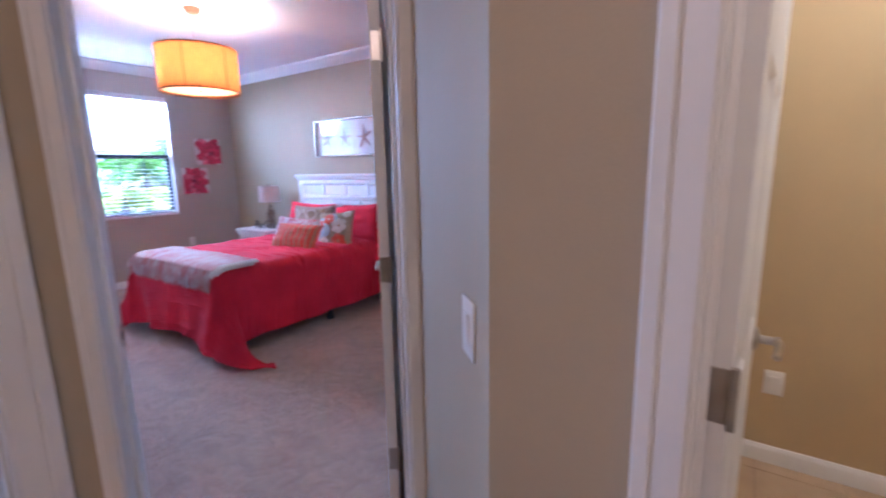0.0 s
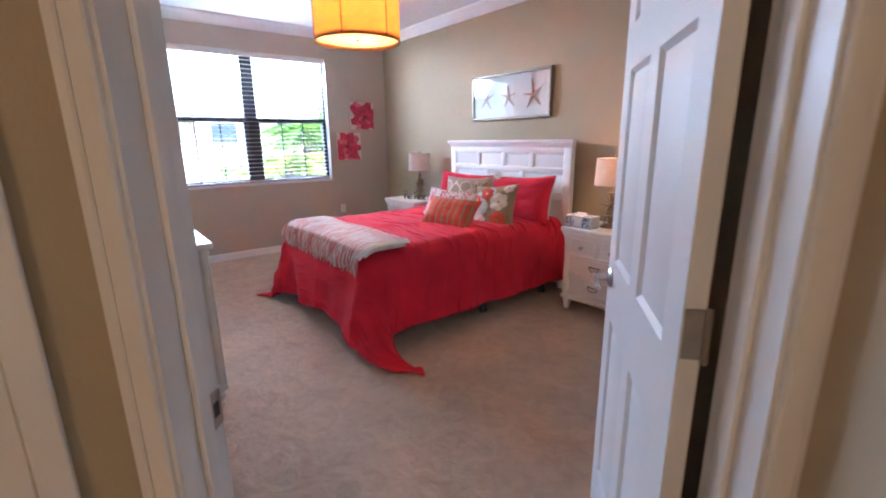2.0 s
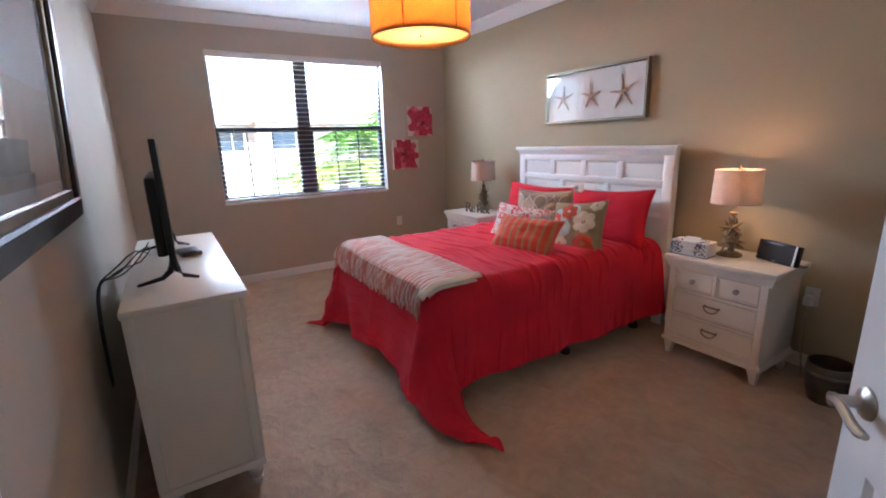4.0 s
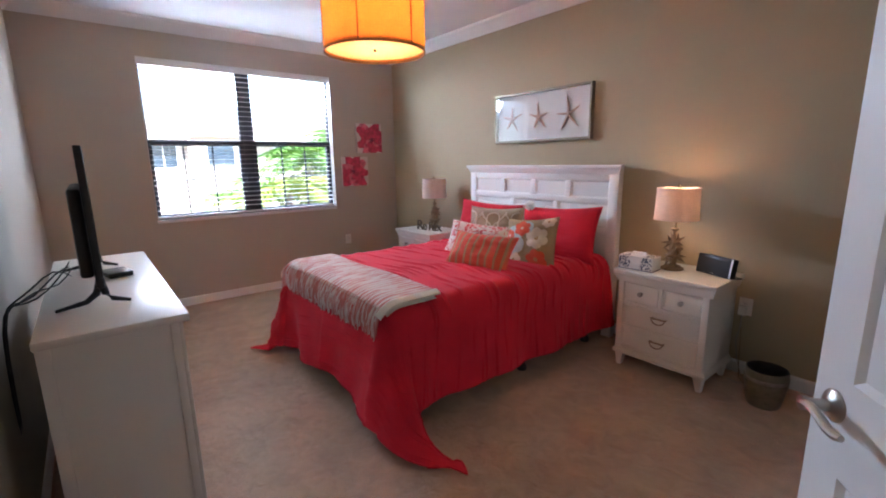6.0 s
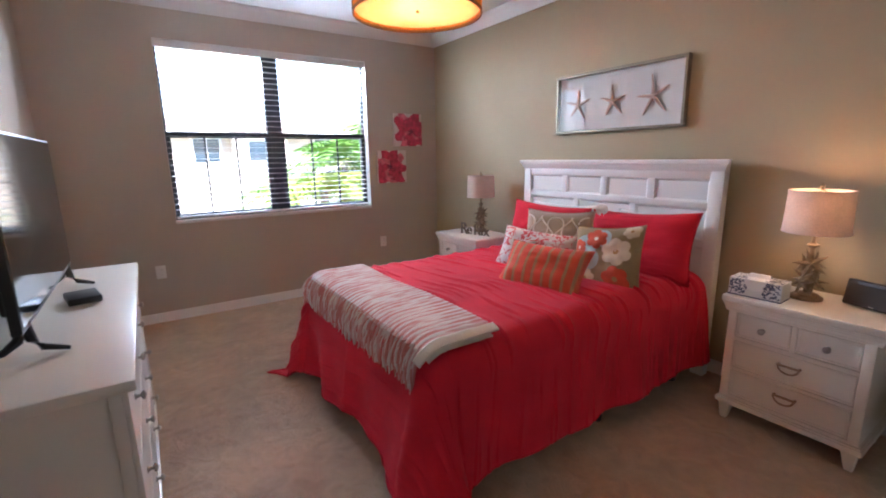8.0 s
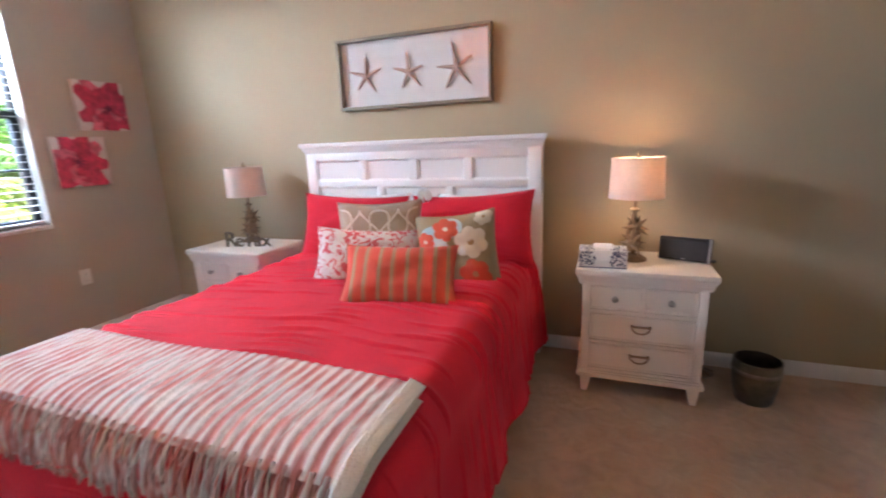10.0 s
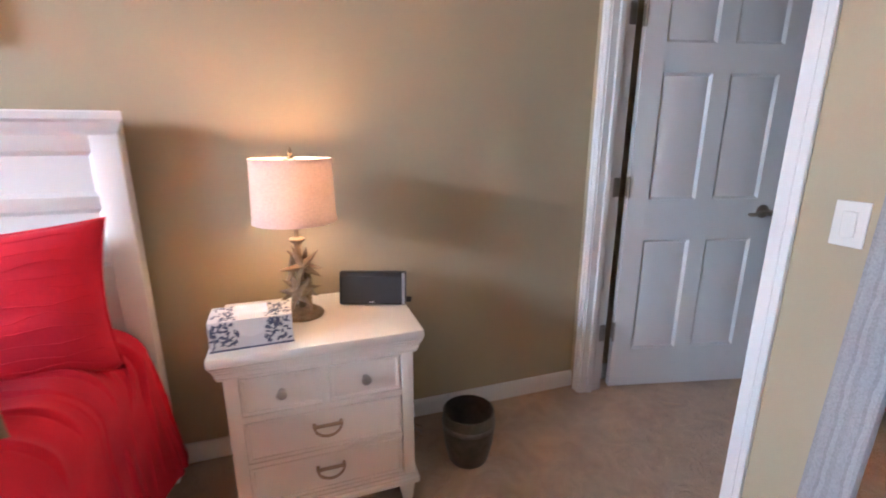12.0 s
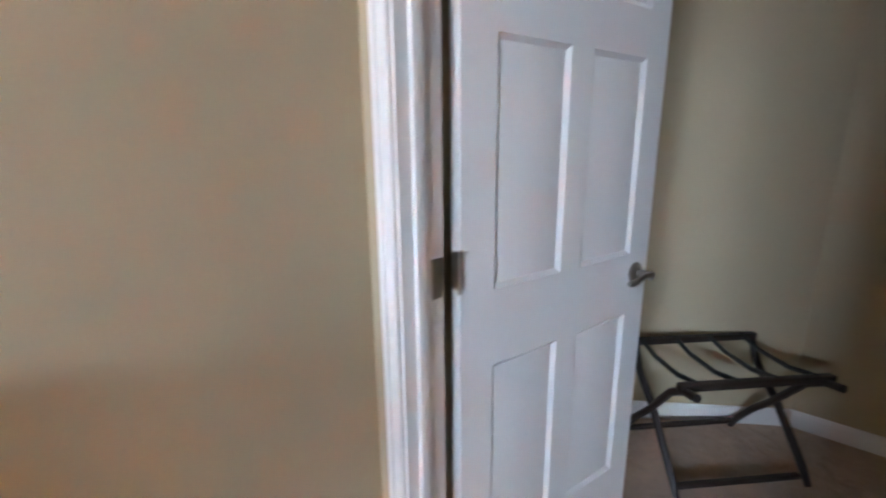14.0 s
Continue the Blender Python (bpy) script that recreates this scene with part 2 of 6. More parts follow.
def run(bm, profile, p0, p1, out):
    """A moulding: a profile of (out, up) carried from p0 to p1; out is the level direction away from the wall."""
    p0, p1, o = Vector(p0), Vector(p1), Vector((*out, 0)).normalized()
    a = [bm.verts.new(p0 + o * q + Vector((0, 0, h))) for q, h in profile]
    b = [bm.verts.new(p1 + o * q + Vector((0, 0, h))) for q, h in profile]
    n = len(a)
    for k in range(n):
        bm.faces.new((a[k], a[(k + 1) % n], b[(k + 1) % n], b[k]))
    bm.faces.new(a), bm.faces.new(list(reversed(b)))
    return bm

# ---- structure ----
WX, SY, NY, CZ = -5.12, 0.62, 4.20, 2.743  # window wall, dresser wall, headboard wall, ceiling
DOOR_H = 2.045
DG = pose(0, 0, 0, 0, 0, 49.3)  # the slanting entry wall: x along it, y towards the bedroom
HALL_N, ROOM_N, S0, S1 = 0.632, 0.755, 0.487, 1.35


def P(s, n):
    v = DG @ Vector((s, n, 0))
    return (v.x, v.y)


# floors
solid("floor", boxes((-6.0, -3.2, -0.12, 2.7, 4.32, 0.0)), CARPET, "beige cut-pile wall-to-wall carpet", "carpet")
bm = bmesh.new()
TW = 0.33
for i in range(5):
    for j in range(6):
        x0, y0 = 1.12 + i * TW, 1.03 + j * TW
        box(bm, x0 + 0.002, y0 + 0.002, 0.0, min(x0 + TW - 0.002, 2.6), min(y0 + TW - 0.002, 2.77), 0.008, bevel=0.0)
bath_floor = solid("floor_bath", boxes((1.12, 1.03, 0.0, 2.6, 2.77, 0.004)), material("grout", (0.3, 0.24, 0.16), 0.8), "tan ceramic tile floor of the bathroom", "tile floor")
part("tile", bm, TILE, bath_floor)

# bedroom walls
W0, W1, WZ0, WZ1 = 1.446, 3.328, 0.897, 2.405  # window opening
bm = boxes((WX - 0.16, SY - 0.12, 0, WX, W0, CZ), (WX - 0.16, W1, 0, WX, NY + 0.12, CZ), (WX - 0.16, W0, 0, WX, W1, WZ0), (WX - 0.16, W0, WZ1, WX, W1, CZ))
solid("wall_west", bm, LIFTED_GREIGE, "taupe painted wall with the wide window", "wall")
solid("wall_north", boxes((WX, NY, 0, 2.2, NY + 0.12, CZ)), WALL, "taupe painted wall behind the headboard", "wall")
C0, C1 = 3.305, 4.105  # closet opening along y
solid("wall_east", boxes((0, C1 + 0.015, 0, 0.12, NY, CZ), (0, 2.3, 0, 0.12, C0 - 0.015, CZ), (0, C0 - 0.015, DOOR_H + 0.015, 0.12, C1 + 0.015, CZ)), WALL, "taupe painted wall with the closet doorway", "wall")
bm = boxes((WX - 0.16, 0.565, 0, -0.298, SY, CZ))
solid("wall_south", bm, LIFTED_GREIGE, "taupe painted wall behind the white dresser", "wall")
bm = bmesh.new()
prism(bm, [(-0.298, 0.575), (-0.180, 0.575), P(0.451, HALL_N), P(S0 - 0.018, HALL_N), P(S0 - 0.018, ROOM_N), P(0.168, ROOM_N), (-0.298, 0.62)], 0, CZ)
box(bm, S1 + 0.018, HALL_N, 0, 1.95, ROOM_N, CZ, m=DG)
box(bm, S0 - 0.018, HALL_N, DOOR_H + 0.018, S1 + 0.018, ROOM_N, CZ, m=DG)
# Unseen infill added close behind the open leaf to keep its hinge gap dark.
prism(bm, [P(1.44, ROOM_N), P(1.62, ROOM_N), (0.12, 2.3), (0.0, 2.3), (-0.11, 2.19)], 0, CZ)
solid("wall_entry", bm, WALL, "slanting taupe wall with the bedroom doorway", "wall")

# hall and the rooms next to it
bm = bmesh.new()
prism(bm, [P(1.40, HALL_N), (0.967, 0.967), (1.255, 0.967), (1.255, 1.087), (1.02, 1.087), (0.53, 1.545)], 0, CZ)
box(bm, 2.045, 0.967, 0, 2.4, 1.087, CZ)
box(bm, 1.255, 0.967, DOOR_H + 0.015, 2.045, 1.087, CZ)
solid("wall_hall", bm, HALLWALL, "taupe hall wall with a light switch", "wall")
solid("wall_hall_east", boxes((2.4, -1.6, 0, 2.52, 1.087, CZ), (-0.298, -1.72, 0, 2.52, -1.6, CZ)), HALLWALL, "taupe hall walls", "wall")
solid("wall_hall_west", boxes((-0.298, -1.6, 0, -0.180, -0.225, CZ), (-0.298, -0.225, DOOR_H + 0.015, -0.180, 0.575, CZ)), HALLWALL, "taupe hall wall with the doorway to a second bedroom", "wall")
OW0, OW1 = -1.9, -0.4
solid("wall_second_bedroom", boxes((WX - 0.16, -3.1, 0, WX, OW0, CZ), (WX - 0.16, OW1, 0, WX, 0.50, CZ), (WX - 0.16, OW0, 0, WX, OW1, 0.9), (WX - 0.16, OW0, 2.38, WX, OW1, CZ), (WX - 0.16, -3.2, 0, -0.298, -3.1, CZ), (-0.298, -3.2, 0, -0.18, -1.72, CZ)), LIFTED_GREIGE, "taupe walls of the second bedroom", "wall")
for row in ((1.0, 1.087, 0, 1.12, 2.89, CZ), (1.12, 2.77, 0, 2.72, 2.89, CZ), (2.6, 1.087, 0, 2.72, 2.77, CZ)):
    solid("wall_bath", boxes(row), BATHWALL, "golden tan bathroom wall", "wall")
for row in ((1.95, 2.89, 0, 2.07, 4.2, CZ), (0.12, 2.42, 0, 0.24, 2.5, CZ), (0.12, 2.5, 0, 1.0, 2.6, CZ)):
    solid("wall_closet", boxes(row), WALL, "taupe closet wall", "wall")
solid("wall_closet_corner", prism(bmesh.new(), [(1.46, 4.198), (1.948, 3.50), (1.948, 4.198)], 0, CZ), WALL, "slanting taupe closet corner", "wall")
solid("ceiling", boxes((-6.0, -3.2, CZ, 2.75, 4.32, CZ + 0.12)), CEIL, "white lightly textured ceiling", "ceiling")

# crown moulding
CROWN = [(0, 0), (0, -0.105), (0.012, -0.105), (0.018, -0.09), (0.03, -0.078), (0.052, -0.048), (0.07, -0.03), (0.082, -0.022), (0.09, -0.010), (0.09, 0)]
for k, (a, b, o) in enumerate((((WX, NY, CZ), (0, NY, CZ), (0, -1)), ((WX, SY, CZ), (WX, NY, CZ), (1, 0)), ((WX, SY, CZ), (-0.463, SY, CZ), (0, 1)), ((0, 2.3, CZ), (0, NY, CZ), (-1, 0)))):
    solid("crown_moulding", run(bmesh.new(), CROWN, a, b, o), TRIM, "white stepped crown moulding under the ceiling", "crown moulding")
# baseboards
BASE = [(0, 0), (0.014, 0), (0.014, 0.062), (0.011, 0.074), (0.006, 0.083), (0, 0.085)]
for a, b, o in (((WX, NY, 0), (0, NY, 0), (0, -1)), ((WX, SY, 0), (WX, NY, 0), (1, 0)), ((WX, SY, 0), (-0.48, SY, 0), (0, 1)), ((0, 2.3, 0), (0, 3.225, 0), (-1, 0)),
                ((1.12, 2.77, 0.008), (2.6, 2.77, 0.008), (0, -1)), ((0.12, 4.2, 0), (1.46, 4.2, 0), (0, -1)), ((1.95, 2.89, 0), (1.95, 3.5, 0), (-1, 0)), ((1.46, 4.198, 0), (1.948, 3.50, 0), (-0.82, -0.57)), ((-5.1, 0.565, 0), (-0.30, 0.565, 0), (0, -1)),
                ((0.97, 0.967, 0), (1.195, 0.967, 0), (0, -1)), ((0.45, 1.46, 0), (0.967, 0.967, 0), (-0.68, -0.73))):
    solid("baseboard", run(bmesh.new(), BASE, a, b, o), TRIM, "white painted baseboard", "baseboard")

# doorways: jambs, stops and stepped casings, in the frame of the opening (x along, y through the wall)


def casing(bm, m, x_in, x_out, y_face, sign, z1):
    """Two-step casing leg from x_in (at the opening) to x_out, on the face y_face; sign: which way it stands proud."""
    w = x_out - x_in
    for f0, f1, d in ((0, 0.62, 0.014), (0.62, 1.0, 0.0165)):
        box(bm, x_in + f0 * w, y_face, 0, x_in + f1 * w, y_face + sign * d, z1 + abs(w) * f1 , bevel=0.003, m=m, seg=1)


def doorway(name, m, width, thick, stop_at, label, casings):
    """casings: rows of (face y, sign, left width, right width)."""
    t = thing(name, m, label, "door frame", kind="structure")
    for leg, x0, x1 in (("jamb", -0.018, 0.0), ("jamb", width, width + 0.018)):
        part(leg, boxes((x0, -0.002, 0, x1, thick + 0.002, DOOR_H)), TRIM, t)
    part("head_jamb", boxes((-0.018, -0.002, DOOR_H, width + 0.018, thick + 0.002, DOOR_H + 0.018)), TRIM, t)
    part("door_stop", boxes((0.0, stop_at, 0, 0.011, stop_at + 0.032, DOOR_H), (width - 0.011, stop_at, 0, width, stop_at + 0.032, DOOR_H), (0.011, stop_at, DOOR_H - 0.011, width - 0.011, stop_at + 0.032, DOOR_H), bevel=0.002), TRIM, t)
    for face, sign, wl, wr in casings:
        for x_in, x_out in ((-0.006, -0.006 - wl), (width + 0.006, width + 0.006 + wr)):
            bm = bmesh.new()
            casing(bm, Matrix(), x_in, x_out, face, sign, DOOR_H + 0.006)
            part("casing", bm, TRIM, t)
        bm = bmesh.new()
        for f0, f1, d in ((0, 0.62, 0.0135), (0.62, 1.0, 0.016)):
            box(bm, -0.006 - wl * f0, face, DOOR_H + 0.006 + 0.07 * f0, width + 0.006 + wr * f0, face + sign * d, DOOR_H + 0.006 + 0.07 * f1, bevel=0.002, seg=1)
        part("head_casing", bm, TRIM, t)
    return t


E = lambda x, y, a: pose(x, y, 0, 0, 0, a)
doorway("door_frame_entry", DG @ pose(S0, HALL_N, 0), S1 - S0, ROOM_N - HALL_N, 0.052, "white painted frame and casing of the bedroom door", ((0.0, -1, 0.052, 0.066), (ROOM_N - HALL_N, 1, 0.07, 0.07)))
doorway("door_frame_closet", E(0.12, C0, 90), C1 - C0, 0.12, 0.055, "white painted frame and casing of the closet", ((0.12, 1, 0.066, 0.046),))
doorway("door_frame_bath", E(1.27, 0.967, 0), 0.76, 0.12, 0.055, "white painted frame and casing of the bathroom door", ((0.0, -1, 0.066, 0.066),))
doorway("door_frame_second_bedroom", E(-0.298, 0.557, -90), 0.765, 0.118, 0.04, "white painted frame and casing of a second bedroom", ((0.118, 1, 0.10, 0.07),))


def six_panel_door(name, m, width, label, hinges, side=1, knob=True, lever_dir=-1, thick=0.035):
    """A moulded six-panel leaf: x from the hinge edge, y through it (0 to thick)."""
    t = thing(name, m, label, "door")
    H = 2.03
    bm = bmesh.new()
    box(bm, 0.0, 0.010, 0.012, width, thick - 0.010, H)
    st, mid = 0.100 * width / 0.76, 0.085 * width / 0.76
    pw = (width - 2 * st - mid) / 2
    cols = ((st, st + pw), (st + pw + mid, width - st))
    rows = ((0.222, 0.806), (1.004, 1.576), (1.70, 1.91))
    for y0, y1 in ((0.0, 0.0101), (thick - 0.0101, thick)):
        for x0, x1 in ((0, st), (st + pw, st + pw + mid), (width - st, width)):
            box(bm, x0, y0, 0.012, x1, y1, H)
        for z0, z1 in ((0.012, rows[0][0]), (rows[0][1], rows[1][0]), (rows[1][1], rows[2][0]), (rows[2][1], H)):
            for x0, x1 in cols:
                box(bm, x0, y0, z0, x1, y1, z1)
    leaf = part("leaf", bm, DOORWHITE, t)
    for x0, x1 in cols:
        for z0, z1 in rows:
            bm = bmesh.new()
            for ya, yb in ((0.0102, 0.003), (thick - 0.0102, thick - 0.003)):
                a = [Vector((x, ya, z)) for x, z in ((x0 + 0.014, z0 + 0.014), (x1 - 0.014, z0 + 0.014), (x1 - 0.014, z1 - 0.014), (x0 + 0.014, z1 - 0.014))]
                b = [Vector((x, yb, z)) for x, z in ((x0 + 0.042, z0 + 0.042), (x1 - 0.042, z0 + 0.042), (x1 - 0.042, z1 - 0.042), (x0 + 0.042, z1 - 0.042))]
                va, vb = [bm.verts.new(v) for v in a], [bm.verts.new(v) for v in b]
                bm.faces.new(vb)
                for k in range(4):
                    bm.faces.new((va[k], va[(k + 1) % 4], vb[(k + 1) % 4], vb[k]))
            part("panel", bm, DOORWHITE, leaf)
            # sloping bead round the panel
            bm = bmesh.new()
            for ya, yb in ((0.0, 0.010), (thick, thick - 0.010)):
                a = [bm.verts.new((x, ya, z)) for x, z in ((x0, z0), (x1, z0), (x1, z1), (x0, z1))]
                b = [bm.verts.new((x, yb, z)) for x, z in ((x0 + 0.013, z0 + 0.013), (x1 - 0.013, z0 + 0.013), (x1 - 0.013, z1 - 0.013), (x0 + 0.013, z1 - 0.013))]
                for k in range(4):
                    bm.faces.new((a[k], a[(k + 1) % 4], b[(k + 1) % 4], b[k]))
            part("panel_bead", bm, DOORWHITE, leaf)
    for z in hinges:
        bm = bmesh.new()
        box(bm, -0.0022, 0.001, z - 0.045, 0.0005, 0.032, z + 0.045, bevel=0.001, seg=1)
        tube(bm, [(-0.004, -0.004 if side > 0 else thick + 0.004, z - 0.05), (-0.004, -0.004 if side > 0 else thick + 0.004, z + 0.05)], 0.006, 10)
        part("hinge", bm, NICKEL, t, "brushed nickel butt hinge")
    for yy, sg in ((0.0, -1), (thick, 1)):
        bm = bmesh.new()
        m2 = Matrix.Translation((width - 0.065, yy, 0.94)) @ pose(0, 0, 0, 90 if sg < 0 else -90)
        lathe(bm, [(0.001, 0.0), (0.033, 0.0), (0.033, 0.004), (0.026, 0.010), (0.012, 0.014), (0.011, 0.045), (0.014, 0.05), (0.014, 0.06), (0.001, 0.062)], 24, m2)
        k = part("door_handle", bm, NICKEL, t, "brushed nickel lever handle")
        bm = bmesh.new()
        yc = yy + sg * 0.053
        pts = [(width - 0.065 + lever_dir * q, yc + sg * 0.004 * math.sin(q * 26), 0.94 + 0.007 * math.sin(q * 50)) for q in (0.0, 0.02, 0.04, 0.06, 0.08, 0.10, 0.115)]
        tube(bm, pts, [0.011, 0.0095, 0.009, 0.009, 0.0095, 0.010, 0.006], 10)
        part("lever", bm, NICKEL, k)
    return t


HZ = (0.325, 1.067, 1.81)
# the bedroom leaf stands open just past a right angle; its closing side faces the bed
hx, hy = P(1.288, ROOM_N + 0.012)
six_panel_door("door_entry", pose(hx, hy, 0, 0, 0, 129) @ pose(0, -0.035, 0), 0.788, "white six-panel bedroom door standing wide open", HZ, side=1)
hx, hy = 0.170, C1 - 0.008
six_panel_door("door_closet", pose(hx, hy, 0, 0, 0, -13.0) @ pose(0, 0.0, 0), 0.769, "white six-panel closet door opened into the closet", HZ, side=1)
six_panel_door("door_bath", pose(1.273, 1.095, 0, 0, 0, 86) @ pose(0, -0.035, 0), 0.75, "white six-panel bathroom door standing open", HZ, side=1)


def jamb_plate(m, w, h, label, name):
    t = thing(name, m, label, name.replace("_", " "))
    part("plate", boxes((-w / 2, 0, -h / 2, w / 2, 0.002, h / 2), bevel=0.0007), NICKEL, t)
    part("latch_hole", boxes((-0.008, 0.0021, -0.014, 0.008, 0.0026, 0.014)), BLACKP, t)
    return t


jamb_plate(DG @ pose(S0, ROOM_N - 0.014, 0.93, 0, 0, -90), 0.034, 0.07, "nickel strike plate in the bedroom door jamb", "strike_plate")
jamb_plate(pose(-0.228, 0.557, 0.935, 0, 0, 180), 0.036, 0.06, "nickel strike plate in the second bedroom's jamb", "strike_plate")
# hinge leaves left on the closet jamb
for z in HZ:
    jl = thing("jamb_hinge", pose(0.09, C1, z, 0, 0, 180), "brushed nickel hinge leaf on the closet jamb", "hinge")
    part("hinge_leaf", boxes((-0.028, 0, -0.045, 0.004, 0.0022, 0.045), bevel=0.0008), NICKEL, jl)

# ---- window ----
win = thing("window_1", Matrix(), "wide window of two single-hung sashes with dark bronze frames", "window", kind="structure")
FX = WX - 0.115  # glass plane
YM = (W0 + W1) / 2 - 0.012
for y0, y1 in ((W0, YM - 0.045), (YM + 0.045, W1)):
    lo, up = 0.045, 0.024  # the fixed upper sash has the slimmer stiles
    bm = boxes((FX - 0.03, y0, WZ0, FX + 0.03, y0 + lo, 1.668), (FX - 0.03, y1 - lo, WZ0, FX + 0.03, y1, 1.668), (FX - 0.03, y0, 1.668, FX + 0.03, y0 + up, WZ1), (FX - 0.03, y1 - up, 1.668, FX + 0.03, y1, WZ1),
               (FX - 0.03, y0 + up, WZ1 - 0.05, FX + 0.03, y1 - up, WZ1), (FX - 0.03, y0 + lo, WZ0, FX + 0.03, y1 - lo, WZ0 + 0.045), (FX - 0.028, y0 + lo, 1.615, FX + 0.032, y1 - lo, 1.668), bevel=0.003)
    fr = part("window_frame", bm, DARKFRAME, win)
    for z0, z1, dx in ((WZ0 + 0.045, 1.615, 0.008), (1.668, WZ1 - 0.05, -0.012)):
        pane = part("pane", boxes((FX + dx - 0.002, y0 + (lo if z0 < 1.5 else up), z0, FX + dx + 0.002, y1 - (lo if z0 < 1.5 else up), z1)), GLASS, win)
        pane.visible_shadow = False
        ya, yb = y0 + 0.045, y1 - 0.045
        for k in ((1, 2) if z0 < 1.5 else ()):
            yc = ya + (yb - ya) * k / 3
            part("muntin", boxes((FX + dx - 0.006, yc - 0.008, z0, FX + dx + 0.006, yc + 0.008, z1)), DARKFRAME, fr)
        zc = (z0 + z1) / 2
        if z0 < 1.5:
            part("muntin", boxes((FX + dx - 0.0065, ya, zc - 0.008, FX + dx + 0.0065, yb, zc + 0.008)), DARKFRAME, fr)
part("mullion", boxes((FX - 0.035, YM - 0.045, WZ0, FX + 0.035, YM + 0.045, 1.668), (FX - 0.033, YM - 0.045, 1.668, FX + 0.033, YM + 0.045, WZ1), bevel=0.003), DARKFRAME, win)
part("window_sill", boxes((FX - 0.03, W0 - 0.006, WZ0 - 0.022, WX + 0.018, W1 - 0.002, WZ0 + 0.001), bevel=0.004), TRIM, win, "white painted sill")
part("apron", boxes((WX, W0, WZ0 - 0.028, WX + 0.008, W1 - 0.006, WZ0 - 0.022), bevel=0.003), TRIM, win)
# white returns of the opening
part("reveal", boxes((FX + 0.03, W0, WZ0 + 0.001, WX - 0.002, W0 + 0.004, WZ1), (FX + 0.03, W1 - 0.004, WZ0 + 0.001, WX - 0.002, W1, WZ1), (FX + 0.03, W0 + 0.004, WZ1 - 0.004, WX - 0.002, W1 - 0.004, WZ1)), TRIM, win)
win2 = thing("window_2", Matrix(), "window of the second bedroom", "window", kind="structure")
part("window_frame", boxes((WX - 0.14, OW0, 0.9, WX - 0.08, OW0 + 0.05, 2.38), (WX - 0.14, OW1 - 0.05, 0.9, WX - 0.08, OW1, 2.38), (WX - 0.14, OW0 + 0.05, 2.33, WX - 0.08, OW1 - 0.05, 2.38), (WX - 0.14, OW0 + 0.05, 0.9, WX - 0.08, OW1 - 0.05, 0.95), (WX - 0.14, OW0 + 0.05, 1.6, WX - 0.08, OW1 - 0.05, 1.66)), DARKFRAME, win2)
p2 = part("pane", boxes((WX - 0.112, OW0 + 0.05, 0.95, WX - 0.108, OW1 - 0.05, 2.33)), GLASS, win2)
p2.visible_shadow = False
hall_lamp = thing("ceiling_light", pose(1.5, -0.7, CZ), "frosted glass ceiling light in the hall", "ceiling light")
part("base", lathe(bmesh.new(), [(0.001, 0), (0.15, 0), (0.15, -0.02), (0.001, -0.02)], 32), NICKEL, hall_lamp)
part("bowl", lathe(bmesh.new(), [(0.14, -0.021), (0.13, -0.06), (0.09, -0.09), (0.001, -0.10)], 32, None, False), fabric_shade("frosted hall bowl", (0.85, 0.8, 0.7), 0.8), hall_lamp)
bulb("hall_light", (1.5, -0.7, CZ - 0.18), HALL_W, (1.0, 0.64, 0.34), 0.1)

# ---- lamps that are lit ----
WARM, AMB = (1.0, 0.49, 0.21), (1.0, 0.70, 0.36)
PEND = (-2.555, 2.43)


def drum(bm, r0, r1, z0, z1, t=0.002, seg=48, m=None):
    """An open drum of cloth with a thickness."""
    return lathe(bm, [(r0, z0), (r1, z1), (r1 - t, z1), (r0 - t, z0), (r0, z0)], seg, m, close=False)


pend = thing("pendant_lamp", pose(*PEND, CZ), "amber drum pendant lamp, lit, hanging from the ceiling", "pendant lamp")
part("canopy", lathe(bmesh.new(), [(0.001, 0), (0.065, 0), (0.065, -0.012), (0.058, -0.016), (0.058, -0.026), (0.048, -0.03), (0.048, -0.04), (0.02, -0.05), (0.001, -0.05)], 32), material("brown wood canopy", (0.24, 0.13, 0.06), 0.5), pend)
part("cord", tube(bmesh.new(), [(0, 0, -0.05), (0, 0, -0.34)], 0.004), material("clear cord", (0.5, 0.45, 0.4), 0.4), pend)
DR, DZ0, DZ1 = 0.305, 2.085 - CZ, 2.42 - CZ
sh = part("shade", drum(bmesh.new(), DR, DR, DZ0, DZ1), AMBER, pend, "amber linen drum shade")
ATRIM = material("amber trim", (0.30, 0.15, 0.05), 0.7)
for z in (DZ0, DZ1):
    part("trim_band", lathe(bmesh.new(), [(DR + 0.003, z - 0.006), (DR + 0.003, z + 0.006), (DR - 0.005, z + 0.006), (DR - 0.005, z - 0.006), (DR + 0.003, z - 0.006)], 48, None, False), ATRIM, sh)
for k in range(6):
    a = radians(60 * k + 12)
    part("seam", tube(bmesh.new(), [(DR * math.cos(a), DR * math.sin(a), DZ0), (DR * math.cos(a), DR * math.sin(a), DZ1)], 0.0045, 6), ATRIM, sh)
DIFF = fabric_shade("frosted diffuser", (0.88, 0.72, 0.48), 0.5)
part("diffuser", lathe(bmesh.new(), [(0.001, DZ0 + 0.018), (DR - 0.008, DZ0 + 0.018), (DR - 0.008, DZ0 + 0.022), (0.001, DZ0 + 0.022)], 48), DIFF, pend)
